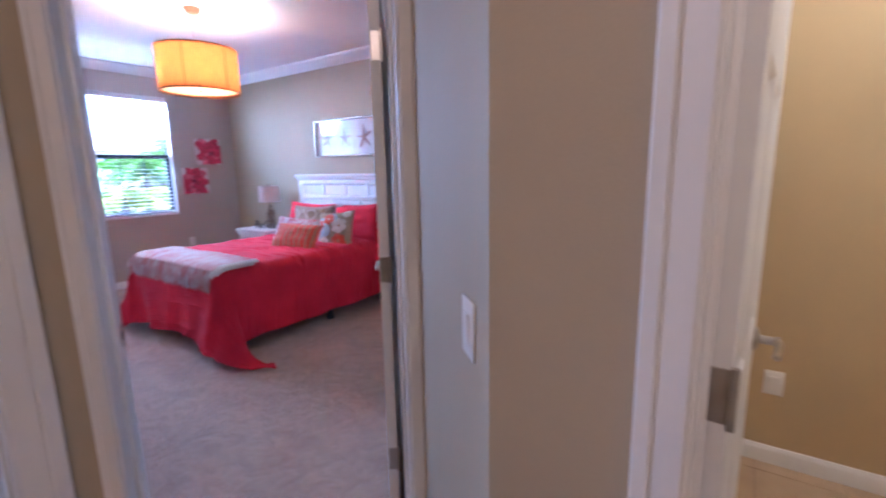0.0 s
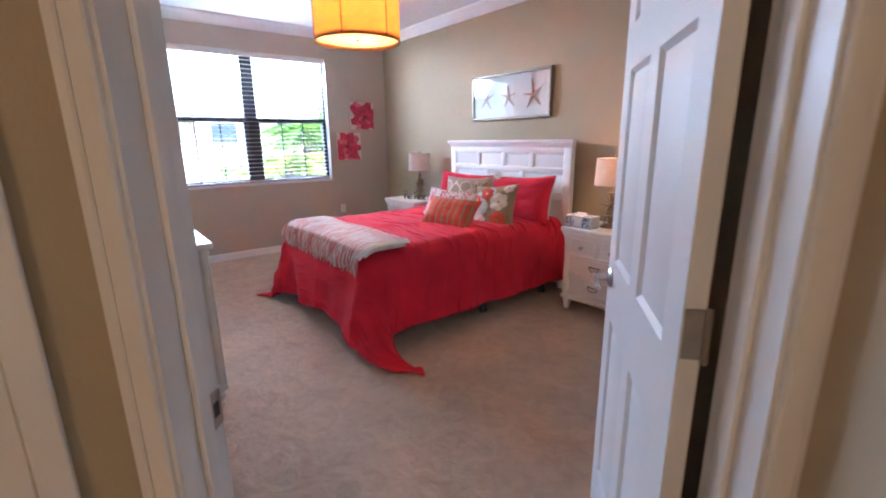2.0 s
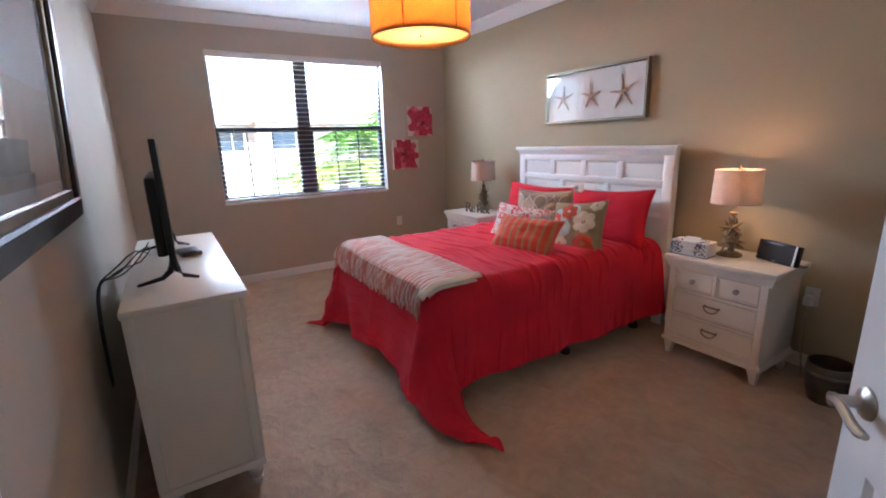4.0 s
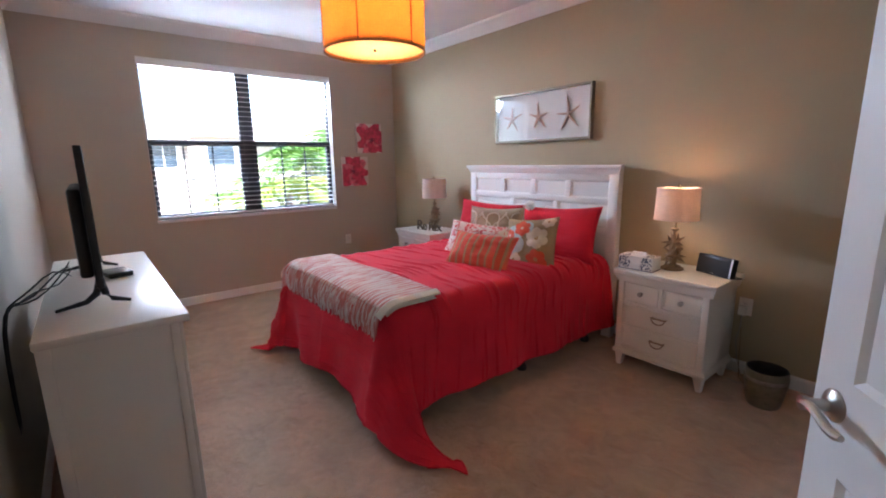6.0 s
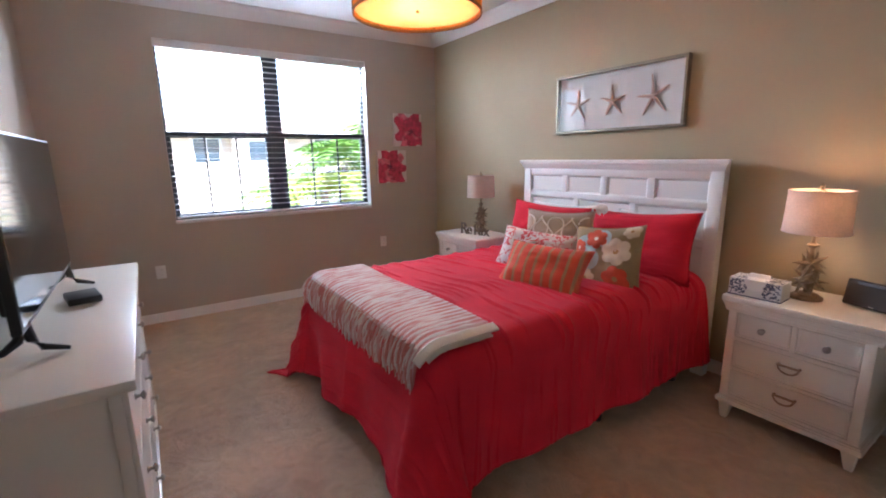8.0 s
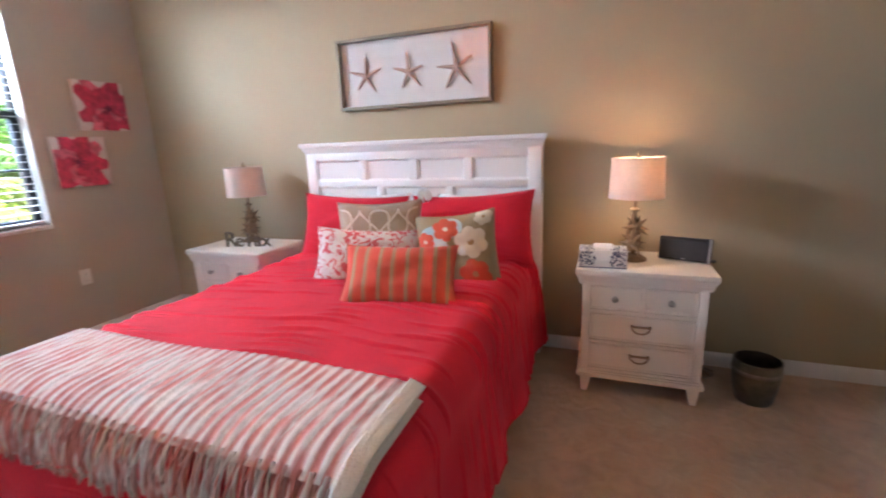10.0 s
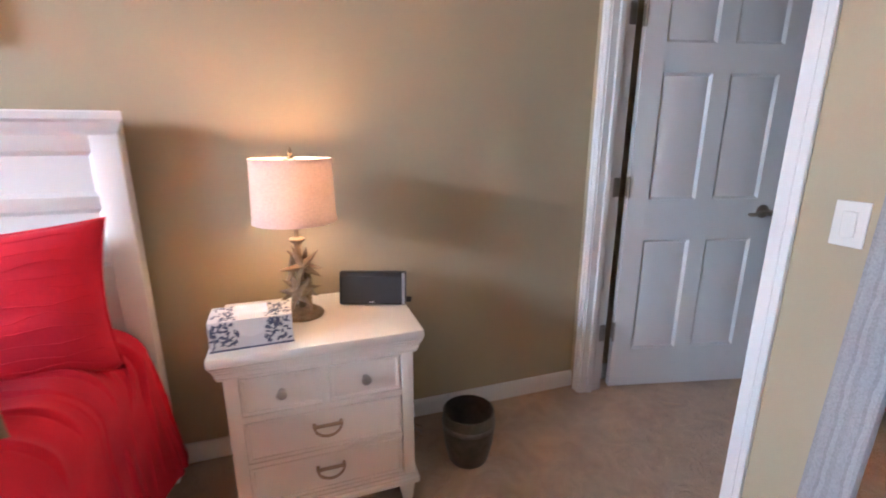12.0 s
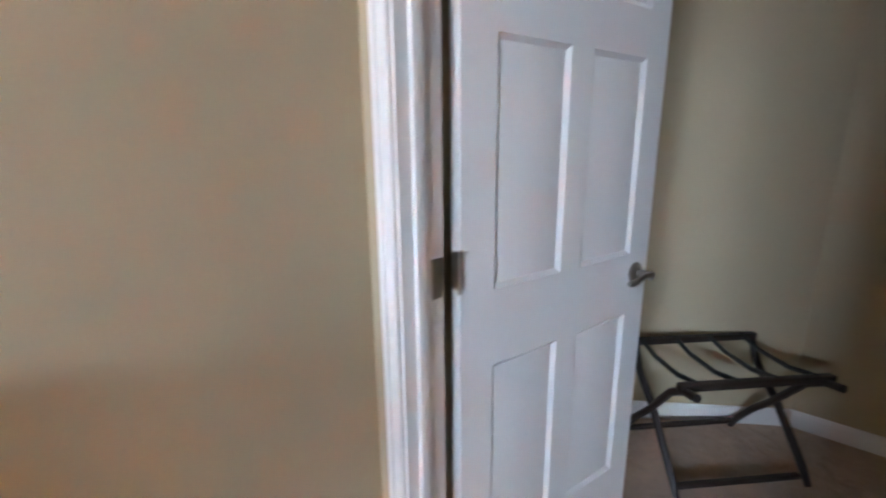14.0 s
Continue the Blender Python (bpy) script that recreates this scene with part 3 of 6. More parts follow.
part("finial", lathe(bmesh.new(), [(0.001, DZ0 + 0.002), (0.008, DZ0 + 0.004), (0.010, DZ0 + 0.012), (0.004, DZ0 + 0.018), (0.001, DZ0 + 0.018)], 16), BRONZE, pend)
part("spider", boxes((-DR + 0.003, -0.003, DZ1 - 0.02, DR - 0.003, 0.003, DZ1 - 0.014), (-0.003, -DR + 0.003, DZ1 - 0.02, 0.003, DR - 0.003, DZ1 - 0.014)), BRONZE, pend)
GLOWB = glow("lit bulb", (1.0, 0.72, 0.4), 30)
for k in range(3):
    a = radians(120 * k + 40)
    part("lamp_bulb", lathe(bmesh.new(), [(0.001, DZ0 + 0.13), (0.02, DZ0 + 0.135), (0.03, DZ0 + 0.16), (0.02, DZ0 + 0.19), (0.012, DZ0 + 0.21), (0.012, DZ0 + 0.24), (0.001, DZ0 + 0.24)], 16, Matrix.Translation((0.1 * math.cos(a), 0.1 * math.sin(a), 0))), GLOWB, pend)
bulb("pendant_light", (PEND[0], PEND[1], 2.30), PENDANT_W, AMB, 0.06)

# ---- bed ----
bed = thing("bed", pose(-2.68, 4.13, 0), "white panelled queen bed frame with headboard", "bed")
HX0, HX1 = -0.832, 0.86
# headboard in the bed's frame: front at y = -0.045
bm = boxes((HX0 + 0.03, -0.035, 0.30, HX1 - 0.03, 0.005, 1.31))
hb = part("headboard", bm, HEADW, bed, "white panelled headboard")
rails = [(HX0 + 0.02, HX0 + 0.10, 0.0, 1.31), (HX1 - 0.10, HX1 - 0.02, 0.0, 1.31)]
for x0, x1, z0, z1 in rails:
    part("post", boxes((x0, -0.052, z0, x1, 0.012, z1), bevel=0.004), HEADW, hb)
for z0, z1 in ((1.255, 1.31), (1.075, 1.118), (0.84, 0.885), (0.40, 0.55)):
    part("rail", boxes((HX0 + 0.10, -0.05, z0, HX1 - 0.10, -0.0351, z1), bevel=0.003), HEADW, hb)
inner = (HX1 - HX0 - 0.2)
for k in (1, 2, 3):
    xc = HX0 + 0.10 + inner * k / 4
    part("stile", boxes((xc - 0.027, -0.0495, 1.118, xc + 0.027, -0.0351, 1.255), bevel=0.003), HEADW, hb)
for k in (1, 2):
    xc = HX0 + 0.10 + inner * k / 3
    part("stile", boxes((xc - 0.024, -0.0495, 0.885, xc + 0.024, -0.0351, 1.075), bevel=0.003), HEADW, hb)
cells = [(HX0 + 0.10 + inner * k / 4 + (0.027 if k else 0), HX0 + 0.10 + inner * (k + 1) / 4 - (0.027 if k < 3 else 0), 1.118, 1.255) for k in range(4)]
cells += [(HX0 + 0.10 + inner * k / 3 + (0.024 if k else 0), HX0 + 0.10 + inner * (k + 1) / 3 - (0.024 if k < 2 else 0), 0.885, 1.075) for k in range(3)]
for x0, x1, z0, z1 in cells:
    bm = bmesh.new()
    o = [bm.verts.new((x, -0.0465, z)) for x, z in ((x0, z0), (x1, z0), (x1, z1), (x0, z1))]
    i_ = [bm.verts.new((x, -0.0365, z)) for x, z in ((x0 + 0.012, z0 + 0.012), (x1 - 0.012, z0 + 0.012), (x1 - 0.012, z1 - 0.012), (x0 + 0.012, z1 - 0.012))]
    for k in range(4):
        bm.faces.new((o[k], o[(k + 1) % 4], i_[(k + 1) % 4], i_[k]))
    part("panel_bead", bm, HEADW, hb)
CAPP = [(-0.01, 1.305), (0.055, 1.305), (0.058, 1.318), (0.066, 1.326), (0.07, 1.342), (0.082, 1.352), (0.084, 1.372), (0.08, 1.377), (-0.015, 1.377)]
bm = bmesh.new()
a = [bm.verts.new((HX0 + 0.02 - max(q - 0.055, 0), -q, h)) for q, h in CAPP]
b = [bm.verts.new((HX1 - 0.02 + max(q - 0.055, 0), -q, h)) for q, h in CAPP]
for k in range(len(a)):
    bm.faces.new((a[k], a[(k + 1) % len(a)], b[(k + 1) % len(a)], b[k]))
bm.faces.new(a), bm.faces.new(list(reversed(b)))
part("cap_moulding", bm, HEADW, hb)
# metal frame and legs under the mattress
for x in (-0.60, 0.76):
    part("side_rail", boxes((x - 0.02, -2.0, 0.17, x + 0.02, -0.04, 0.21)), BLACKM, bed)
part("cross_rail", boxes((-0.62, -2.0, 0.175, 0.78, -1.96, 0.205)), BLACKM, bed)
for x in (-0.58, 0.74):
    for y in (-1.92, -1.0, -0.25):
        part("leg", lathe(bmesh.new(), [(0.034, 0.0), (0.036, 0.03), (0.024, 0.05), (0.02, 0.175)], 16, Matrix.Translation((x, y, 0))), BLACKP, bed)
BX0, BX1, BY0, BY1, BT = -3.44, -1.83, 1.985, 4.07, 0.685
mattress = tagged(part("mattress", boxes((BX0 + 0.09, BY0 + 0.09, 0.21, BX1 - 0.09, BY1 - 0.02, BT - 0.06), bevel=0.07), material("white ticking", (0.7, 0.69, 0.67), 0.9, vary=0.03)), "white mattress and box spring under the coverlet", "mattress")

# ---- coverlet ----
RED = material("coral red quilted cotton", (0.63, 0.019, 0.042), 0.85, vary=0.09, scale=5, fine=0.07, fine_scale=500, bump=0.35, bump_scale=260, sheen=0.04, spec=0.2)


def fold(u, v):
    """Rows of stitched gathers, running across the bed, uneven in spacing and height."""
    w = v + 0.045 * math.sin(2.3 * u + 0.6) + 0.028 * noise.noise((u * 2.1, v * 3, 4.0))
    total = 0.0
    for pitch, seed, high in ((0.062, 1.7, 0.014), (0.094, 5.2, 0.013)):
        k = w / pitch + 0.25 * noise.noise((u * 3.5, v * 2.0, seed))
        row = math.floor(k)
        h = noise.noise((u * 3.6 + row * 7.7, row * 3.1, seed))
        f = k - row
        if f < 0.87:
            rise = (f / 0.87) ** 2
        elif f < 0.93:
            rise = 1 - 1.7 * (f - 0.87) / 0.06
        else:
            rise = -0.7 * (1 - f) / 0.07
        total += high * max(0.0, min(1.0, 2.2 * h)) * rise
    return total


def coverlet(u, v, pleats=1.0):
    """u across from the middle, v from the head; past the mattress the cloth falls, and lies on the carpet at the corners."""
    cx, W, L, R = (BX0 + BX1) / 2, (BX1 - BX0) / 2, BY1 - BY0, 0.16
    du, dv = max(abs(u) - (W - R), 0.0), max(v - (L - R), 0.0)
    sx = 1 if u > 0 else -1
    d = math.hypot(du, dv)
    bulge = 0.02 * max(0.0, 1 - (u / (W - R)) ** 2) * min(1.0, max(0.0, (L - R - v) / 0.5))
    if d < 1e-6:
        return Vector((cx + u, BY1 - v, BT + bulge + pleats * fold(u, v) + 0.006 * noise.noise((u * 3, v * 3, 0))))
    ang = math.atan2(dv, du)  # 0: side, 90: foot
    corner = math.sin(2 * ang) if du > 0 and dv > 0 else 0.0
    # sideways swing of the loose corners, and their slant towards the carpet
    low = min(d / 0.88, 1.0) ** 3
    ang2 = ang - (0.76 * corner * low if sx > 0 else -0.22 * corner)
    ox, oy = math.cos(ang2), math.sin(ang2)
    rad = R * 0.85
    q = d / rad
    slant = 0.10 + (0.16 + 0.36 * low if sx > 0 else 0.18) * corner
    if q < math.pi / 2:
        out, down, drop = rad * math.sin(q), rad * (1 - math.cos(q)), 0.0
    else:
        drop = d - rad * math.pi / 2
        ease = min(drop / 0.15, 1.0)
        out, down = rad + drop * math.sin(slant * ease), rad + drop * math.cos(slant * ease)
    along = v if dv == 0 else (v - L) * 0.3 + u * sx * 1.0
    wave = math.sin(along * 9.0 + 1.3 * sx) * 0.5 + math.sin(along * 17.0 + 0.4) * 0.3 + 0.6 * noise.noise((along * 3.0, sx * 3, 2))
    out += (0.035 if dv == 0 else 0.05) * wave * min(drop / 0.40, 1.0)
    z = BT - down
    if z < 0.014:
        out += (0.014 - z) * 0.9
        z = 0.014 + 0.010 * max(0, noise.noise((u * 6, v * 6, 3))) + 0.012 * corner
    base_x, base_y = cx + sx * min(abs(u), W - R), BY1 - min(v, L - R)
    n = pleats * fold(u, v)
    return Vector((base_x + sx * ox * (out + n), base_y - oy * (out + n), z + n * (0.3 if drop else 1.0)))


bm = bmesh.new()
NU, NV = 170, 700
UM, VM = (BX1 - BX0) / 2 - 0.16 + 0.16 * 0.85 * math.pi / 2 + 0.425, 2.085 - 0.16 + 0.16 * 0.85 * math.pi / 2 + 0.46


def laid(u, v):
    """A point of the cloth with its uneven hem."""
    hem = 0.016 * noise.noise((u * 1.7, v * 1.7, 9))
    scallop = 0.016 * noise.noise((u * 3.4, 0.5, 6)) * (v / VM) ** 3
    return coverlet(u * (1 + hem), v * (1 + scallop))


grid = []
for j in range(NV + 1):
    v = 0.02 + (VM - 0.02) * j / NV
    row = []
    for i in range(NU + 1):
        u = -UM + 2 * UM * i / NU
        row.append(bm.verts.new(laid(u, v)))
    grid.append(row)
for j in range(NV):
    for i in range(NU):
        bm.faces.new((grid[j][i], grid[j][i + 1], grid[j + 1][i + 1], grid[j + 1][i]))
cov = tagged(part("coverlet", bm, RED, None, "", 180), "coral red gathered cotton coverlet draped over the bed", "bedspread")
edge_line = [laid(-UM + 2 * UM * k / 240, VM) for k in range(241)]
part("hem", tube(bmesh.new(), [p + Vector((0, 0, 0.004)) for p in [laid(-UM, 0.1 + (VM - 0.1) * k / 200) for k in range(200)] + edge_line + [laid(UM, VM - (VM - 0.1) * k / 200) for k in range(1, 201)]], 0.0045, 6), RED, cov, "rolled hem of the coverlet")
mod = cov.modifiers.new("thick", "SOLIDIFY")
mod.thickness, mod.offset = 0.006, -1

# ---- throw ----
TX0, TX1, TY0, TY1 = -3.41, -1.94, 2.05, 2.39


def striped(name, across, colours, period, rough=0.9, axis="Y", wobble=0.0, bump=0.5):
    """Woven stripes along one axis of the object, with thread grain."""
    m = material(name, colours[0], rough, vary=0.05, scale=9, bump=bump, bump_scale=320, sheen=0.1, spec=0.15)
    n, l, b = nodes_of(m)
    co, sep, mul, frac, ramp = n.new("ShaderNodeTexCoord"), n.new("ShaderNodeSeparateXYZ"), n.new("ShaderNodeMath"), n.new("ShaderNodeMath"), n.new("ShaderNodeValToRGB")
    nz, add = n.new("ShaderNodeTexNoise"), n.new("ShaderNodeMath")
    nz.inputs["Scale"].default_value = 12
    l.new(co.outputs["Object"], nz.inputs["Vector"]), l.new(co.outputs["Object"], sep.inputs[0])
    wob = n.new("ShaderNodeMath")
    wob.operation, wob.inputs[1].default_value = "MULTIPLY", wobble
    l.new(nz.outputs["Fac"], wob.inputs[0])
    add.operation = "ADD"
    l.new(sep.outputs[axis], add.inputs[0]), l.new(wob.outputs[0], add.inputs[1])
    mul.operation, mul.inputs[1].default_value = "MULTIPLY", 1 / period
    l.new(add.outputs[0], mul.inputs[0])
    frac.operation = "FRACT"
    l.new(mul.outputs[0], frac.inputs[0])
    ramp.color_ramp.interpolation = "CONSTANT"
    els = ramp.color_ramp.elements
    els[0].position, els[0].color = 0.0, rgb(*colours[0])
    els[1].position, els[1].color = across[0], rgb(*colours[1])
    for p, c in zip(across[1:], colours[2:]):
        e = els.new(p)
        e.color = rgb(*c)
    l.new(frac.outputs[0], ramp.inputs[0])
    grain = n.new("ShaderNodeTexNoise")
    grain.inputs["Scale"].default_value = 220
    l.new(co.outputs["Object"], grain.inputs["Vector"])
    mr = n.new("ShaderNodeMapRange")
    mr.inputs["To Min"].default_value, mr.inputs["To Max"].default_value = 0.72, 1.28
    l.new(grain.outputs["Fac"], mr.inputs["Value"])
    sc = n.new("ShaderNodeVectorMath")
    sc.operation = "SCALE"
    l.new(ramp.outputs[0], sc.inputs[0]), l.new(mr.outputs[0], sc.inputs["Scale"])
    l.new(sc.outputs[0], b.inputs["Base Color"])
    return m


CREAM, CORAL, PALE = (0.71, 0.645, 0.60), (0.60, 0.23, 0.20), (0.66, 0.44, 0.40)


def knit():
    """Cream chenille with coral flecks that come and go along the rows."""
    m = material("cream and coral chenille", CREAM, 0.95, vary=0.05, scale=8, bump=0.7, bump_scale=260, sheen=0.2, spec=0.1)
    n, l, b = nodes_of(m)
    co, mp, nz, ramp = n.new("ShaderNodeTexCoord"), n.new("ShaderNodeMapping"), n.new("ShaderNodeTexNoise"), n.new("ShaderNodeValToRGB")
    mp.inputs["Scale"].default_value = (60, 9, 9)
    nz.inputs["Scale"].default_value, nz.inputs["Detail"].default_value = 1.0, 2
    sep, ph, cs, ad = n.new("ShaderNodeSeparateXYZ"), n.new("ShaderNodeMath"), n.new("ShaderNodeMath"), n.new("ShaderNodeMath")
    ph.operation, ph.inputs[1].default_value = "MULTIPLY", 2 * math.pi / 0.037
    cs.operation = "COSINE"
    ad.operation, ad.inputs[1].default_value = "MULTIPLY_ADD", -0.13
    l.new(co.outputs["Object"], sep.inputs[0]), l.new(sep.outputs["X"], ph.inputs[0]), l.new(ph.outputs[0], cs.inputs[0])
    l.new(co.outputs["Object"], mp.inputs["Vector"]), l.new(mp.outputs[0], nz.inputs["Vector"])
    l.new(cs.outputs[0], ad.inputs[0]), l.new(nz.outputs["Fac"], ad.inputs[2]), l.new(ad.outputs[0], ramp.inputs[0])
    e = ramp.color_ramp.elements
    e[0].position, e[0].color = 0.44, rgb(*CREAM)
    e[1].position, e[1].color = 0.66, rgb(*CORAL)
    k = e.new(0.52)
    k.color = rgb(*PALE)
    l.new(ramp.outputs[0], b.inputs["Base Color"])
    return m


KNIT = knit()
CHEN = material("cream chenille border", (0.80, 0.77, 0.71), 0.95, vary=0.04, scale=20, bump=1.0, bump_scale=160, sheen=0.2, spec=0.1)
thr = thing("throw_blanket", Matrix(), "cream and coral ribbed throw with long fringe on the bed", "throw")
COVX = (BX0 + BX1) / 2


def on_bed(x, y):
    """The coverlet's surface under a place measured along the cloth."""
    return coverlet(x - COVX, BY1 - y, 0.04)


def cloth_strip(x0, x1, y0, y1, nx, ny, lift, ribs=0.0, period=0.028, skew=0.0):
    bm = bmesh.new()
    g = []
    for j in range(ny + 1):
        row = []
        for i in range(nx + 1):
            f, q = i / nx, j / ny
            x, y = x0 + (x1 - x0) * f, y0 + (y1 - y0) * q + skew * (f - 0.5)
            y += 0.012 * math.sin(x * 5.0) * q
            p = on_bed(x, y)
            r = ribs * (0.5 + 0.5 * math.cos(2 * math.pi * (x + 0.006 * math.sin(y * 17 + x * 2) + 0.006 * noise.noise((x * 9, y * 12, 1))) / period))
            e = 0.02
            nrm = (on_bed(x + e, y) - on_bed(x - e, y)).cross(on_bed(x, y + e) - on_bed(x, y - e)).normalized()
            row.append(bm.verts.new(p + nrm * (lift + r)))
        g.append(row)
    for j in range(ny):
        for i in range(nx):
            bm.faces.new((g[j][i], g[j][i + 1], g[j + 1][i + 1], g[j + 1][i]))
    return bm


body = part("blanket", cloth_strip(TX0, TX1, TY0, TY1, 290, 40, 0.030, 0.0036, 0.037), KNIT, thr, "", 180)
m_ = body.modifiers.new("thick", "SOLIDIFY")
m_.thickness, m_.offset = 0.01, -1
edge = part("border", cloth_strip(TX1 - 0.022, TX1 + 0.016, TY0 - 0.03, TY1 + 0.005, 10, 50, 0.0345, 0.002, 0.012), CHEN, thr, "cream end border", 180)
m_ = edge.modifiers.new("thick", "SOLIDIFY")
m_.thickness, m_.offset = 0.008, -1
part("under_fold", cloth_strip(TX1 - 0.06, TX1 + 0.028, TY0 + 0.0, TY1 - 0.03, 10, 40, 0.025, 0.002, 0.012), CHEN, thr, "", 180)
part("border", cloth_strip(TX0 - 0.03, TX0 + 0.035, TY0 - 0.03, TY1 + 0.005, 10, 50, 0.035, 0.003, 0.012), CHEN, thr, "", 180)
rnd = random.Random(5)
FR = [material("cream fringe yarn", (0.70, 0.63, 0.59), 0.95, vary=0.08), material("coral fringe yarn", (0.58, 0.22, 0.19), 0.95, vary=0.1), material("pink fringe yarn", (0.62, 0.38, 0.35), 0.95, vary=0.08)]
for k in range(260):
    x = TX0 + (TX1 - TX0) * (k + rnd.random() * 0.8) / 260
    length, sway = 0.145 + 0.04 * rnd.random(), rnd.uniform(-0.035, 0.035)
    pts = []
    for j in range(6):
        f = j / 5
        p = on_bed(x + sway * f * f, TY0 + 0.01 - length * f)
        up = Vector((0, -0.35, 0.8)).normalized()
        pts.append(p + up * (0.026 + 0.009 * math.sin(f * 5 + k)))
    part("fringe_strand", tube(bmesh.new(), pts, [0.0050, 0.0044, 0.0044, 0.0046, 0.0052, 0.0026], 5), FR[rnd.choice((0, 0, 1, 1, 2, 2))], thr)

# ---- pillows ----
def pillow_point(u, v, side, w, h, t, seed=0.0):
    x = w / 2 * u * (1 - 0.08 * (1 - v * v))
    z = h / 2 * v * (1 - 0.11 * (1 - u * u))
    th = t / 2 * (max(0.0, 1 - abs(u) ** 3.2) * max(0.0, 1 - abs(v) ** 3.2)) ** 0.55
    th *= 1 + 0.16 * noise.noise((u * 1.6 + seed, v * 1.6, seed))
    th += (0.007 * noise.noise((u * 3.2 + seed, v * 3.2, 2.0)) + 0.004 * noise.noise((u * 7 + seed, v * 5, 4.0))) * (1 - u * u) * (1 - v * v) * 2
    return Vector((x, side * th, z))


def pillow_mesh(w, h, t, seed, n=26):
    bm = bmesh.new()
    for side in (-1, 1):
        g = [[bm.verts.new(pillow_point(-1 + 2 * i / n, -1 + 2 * j / n, side, w, h, t, seed)) for i in range(n + 1)] for j in range(n + 1)]
        for j in range(n):
            for i in range(n):
                bm.faces.new((g[j][i], g[j][i + 1], g[j + 1][i + 1], g[j + 1][i]))
    bmesh.ops.remove_doubles(bm, verts=bm.verts, dist=0.0006)
    return bm


def piping(w, h, t, seed, r, n=40):
    pts = []
    for a, b in (((-1, -1), (1, -1)), ((1, -1), (1, 1)), ((1, 1), (-1, 1)), ((-1, 1), (-1, -1))):
        for k in range(n // 4):
            f = k / (n // 4)
            pts.append(pillow_point(a[0] + (b[0] - a[0]) * f, a[1] + (b[1] - a[1]) * f, 0, w, h, t, seed))
    pts.append(pts[0])
    return tube(bmesh.new(), pts, r, 6, False)


def pillow(m, w, h, t, mat, label, seed, edge=None, name="throw_pillow", category="pillow"):
    p = thing(name, m, label, category)
    part("cushion", pillow_mesh(w, h, t, seed), mat, p, "", 180)
    if edge:
        part("piping", piping(w, h, t, seed, 0.004), edge, p)
    return p


def applique(bm, w, h, t, seed, cx, cz, r, k=16, rings=3, lift=0.0025, squash=1.0, turn=0.0):
    """A round patch laid on the front of a pillow (cx, cz in metres)."""
    def at(x, z):
        v = pillow_point(max(-1, min(1, 2 * x / w)), max(-1, min(1, 2 * z / h)), -1, w, h, t, seed)
        return v + Vector((0, -lift, 0))
    c = bm.verts.new(at(cx, cz))
    last = None
    for q in range(1, rings + 1):
        ring = []
        for j in range(k):
            a = 2 * math.pi * j / k
            x, z = r * q / rings * math.cos(a), r * squash * q / rings * math.sin(a)
            ring.append(bm.verts.new(at(cx + x * math.cos(turn) - z * math.sin(turn), cz + x * math.sin(turn) + z * math.cos(turn))))
        for j in range(k):
            if last is None:
                bm.faces.new((c, ring[j], ring[(j + 1) % k]))
            else:
                bm.faces.new((last[j], ring[j], ring[(j + 1) % k], last[(j + 1) % k]))
        last = ring


REDSHAM = material("coral red gathered cotton sham", (0.62, 0.018, 0.040), 0.85, vary=0.08, scale=6, fine=0.05, fine_scale=500, bump=0.35, bump_scale=240, sheen=0.04, spec=0.2)
WHITEP = material("white pillowcase", (0.72, 0.71, 0.69), 0.9, vary=0.03, scale=8, bump=0.15, bump_scale=40)
for x, y, z, w, seed, yaw in ((-2.205, 3.825, 0.845, 0.73, 1.0, 2), (-2.985, 3.81, 0.835, 0.72, 5.0, 5)):
    p = pillow(pose(x, y, z, -17, -3 if x > -2.5 else 2, yaw), w, 0.44, 0.17, REDSHAM, "coral red gathered pillow sham leaning on the headboard", seed, REDSHAM, "bed_pillow")
    for k in range(11):
        v = -0.85 + 0.17 * k
        pts = [pillow_point(-0.95 + 1.9 * j / 16, v + 0.09 * noise.noise((j * 0.4, k * 2.0, seed)), -1, w, 0.44, 0.17, seed) + Vector((0, -0.001, 0)) for j in range(17)]
        part("gather", tube(bmesh.new(), pts, [0.0008 + 0.0042 * abs(noise.noise((j * 0.45, k * 3.3, seed))) for j in range(17)], 6), REDSHAM, p)
pillow(pose(-2.20, 3.965, 0.835, -12, 0, 0), 0.54, 0.42, 0.12, WHITEP, "white sleeping pillow behind the red sham", 9.0, None, "bed_pillow")
pillow(pose(-2.98, 3.965, 0.84, -12, 0, 0), 0.66, 0.42, 0.12, WHITEP, "white sleeping pillow behind the red sham", 11.0, None, "bed_pillow")

# tan pillow with a white cord lattice
TAN = material("tan linen", (0.44, 0.36, 0.27), 0.9, vary=0.05, scale=10, fine=0.1, fine_scale=420, bump=0.5, bump_scale=420)
CORD = material("cream cord", (0.76, 0.71, 0.62), 0.9, vary=0.05, scale=60, bump=0.5, bump_scale=400)
tw, thh, tt, ts = 0.48, 0.44, 0.14, 3.0
tanp = pillow(pose(-2.665, 3.585, 0.83, -20, 0, 23), tw, thh, tt, TAN, "tan linen pillow with a cream cord lattice", ts, TAN)


def cordline(fn, n=48, r=0.0055):
    pts = []
    for k in range(n + 1):
        u, v = fn(k / n)
        pts.append(pillow_point(u, v, -1, tw, thh, tt, ts) + Vector((0, -0.003, 0)))
    return tube(bmesh.new(), pts, r, 6)


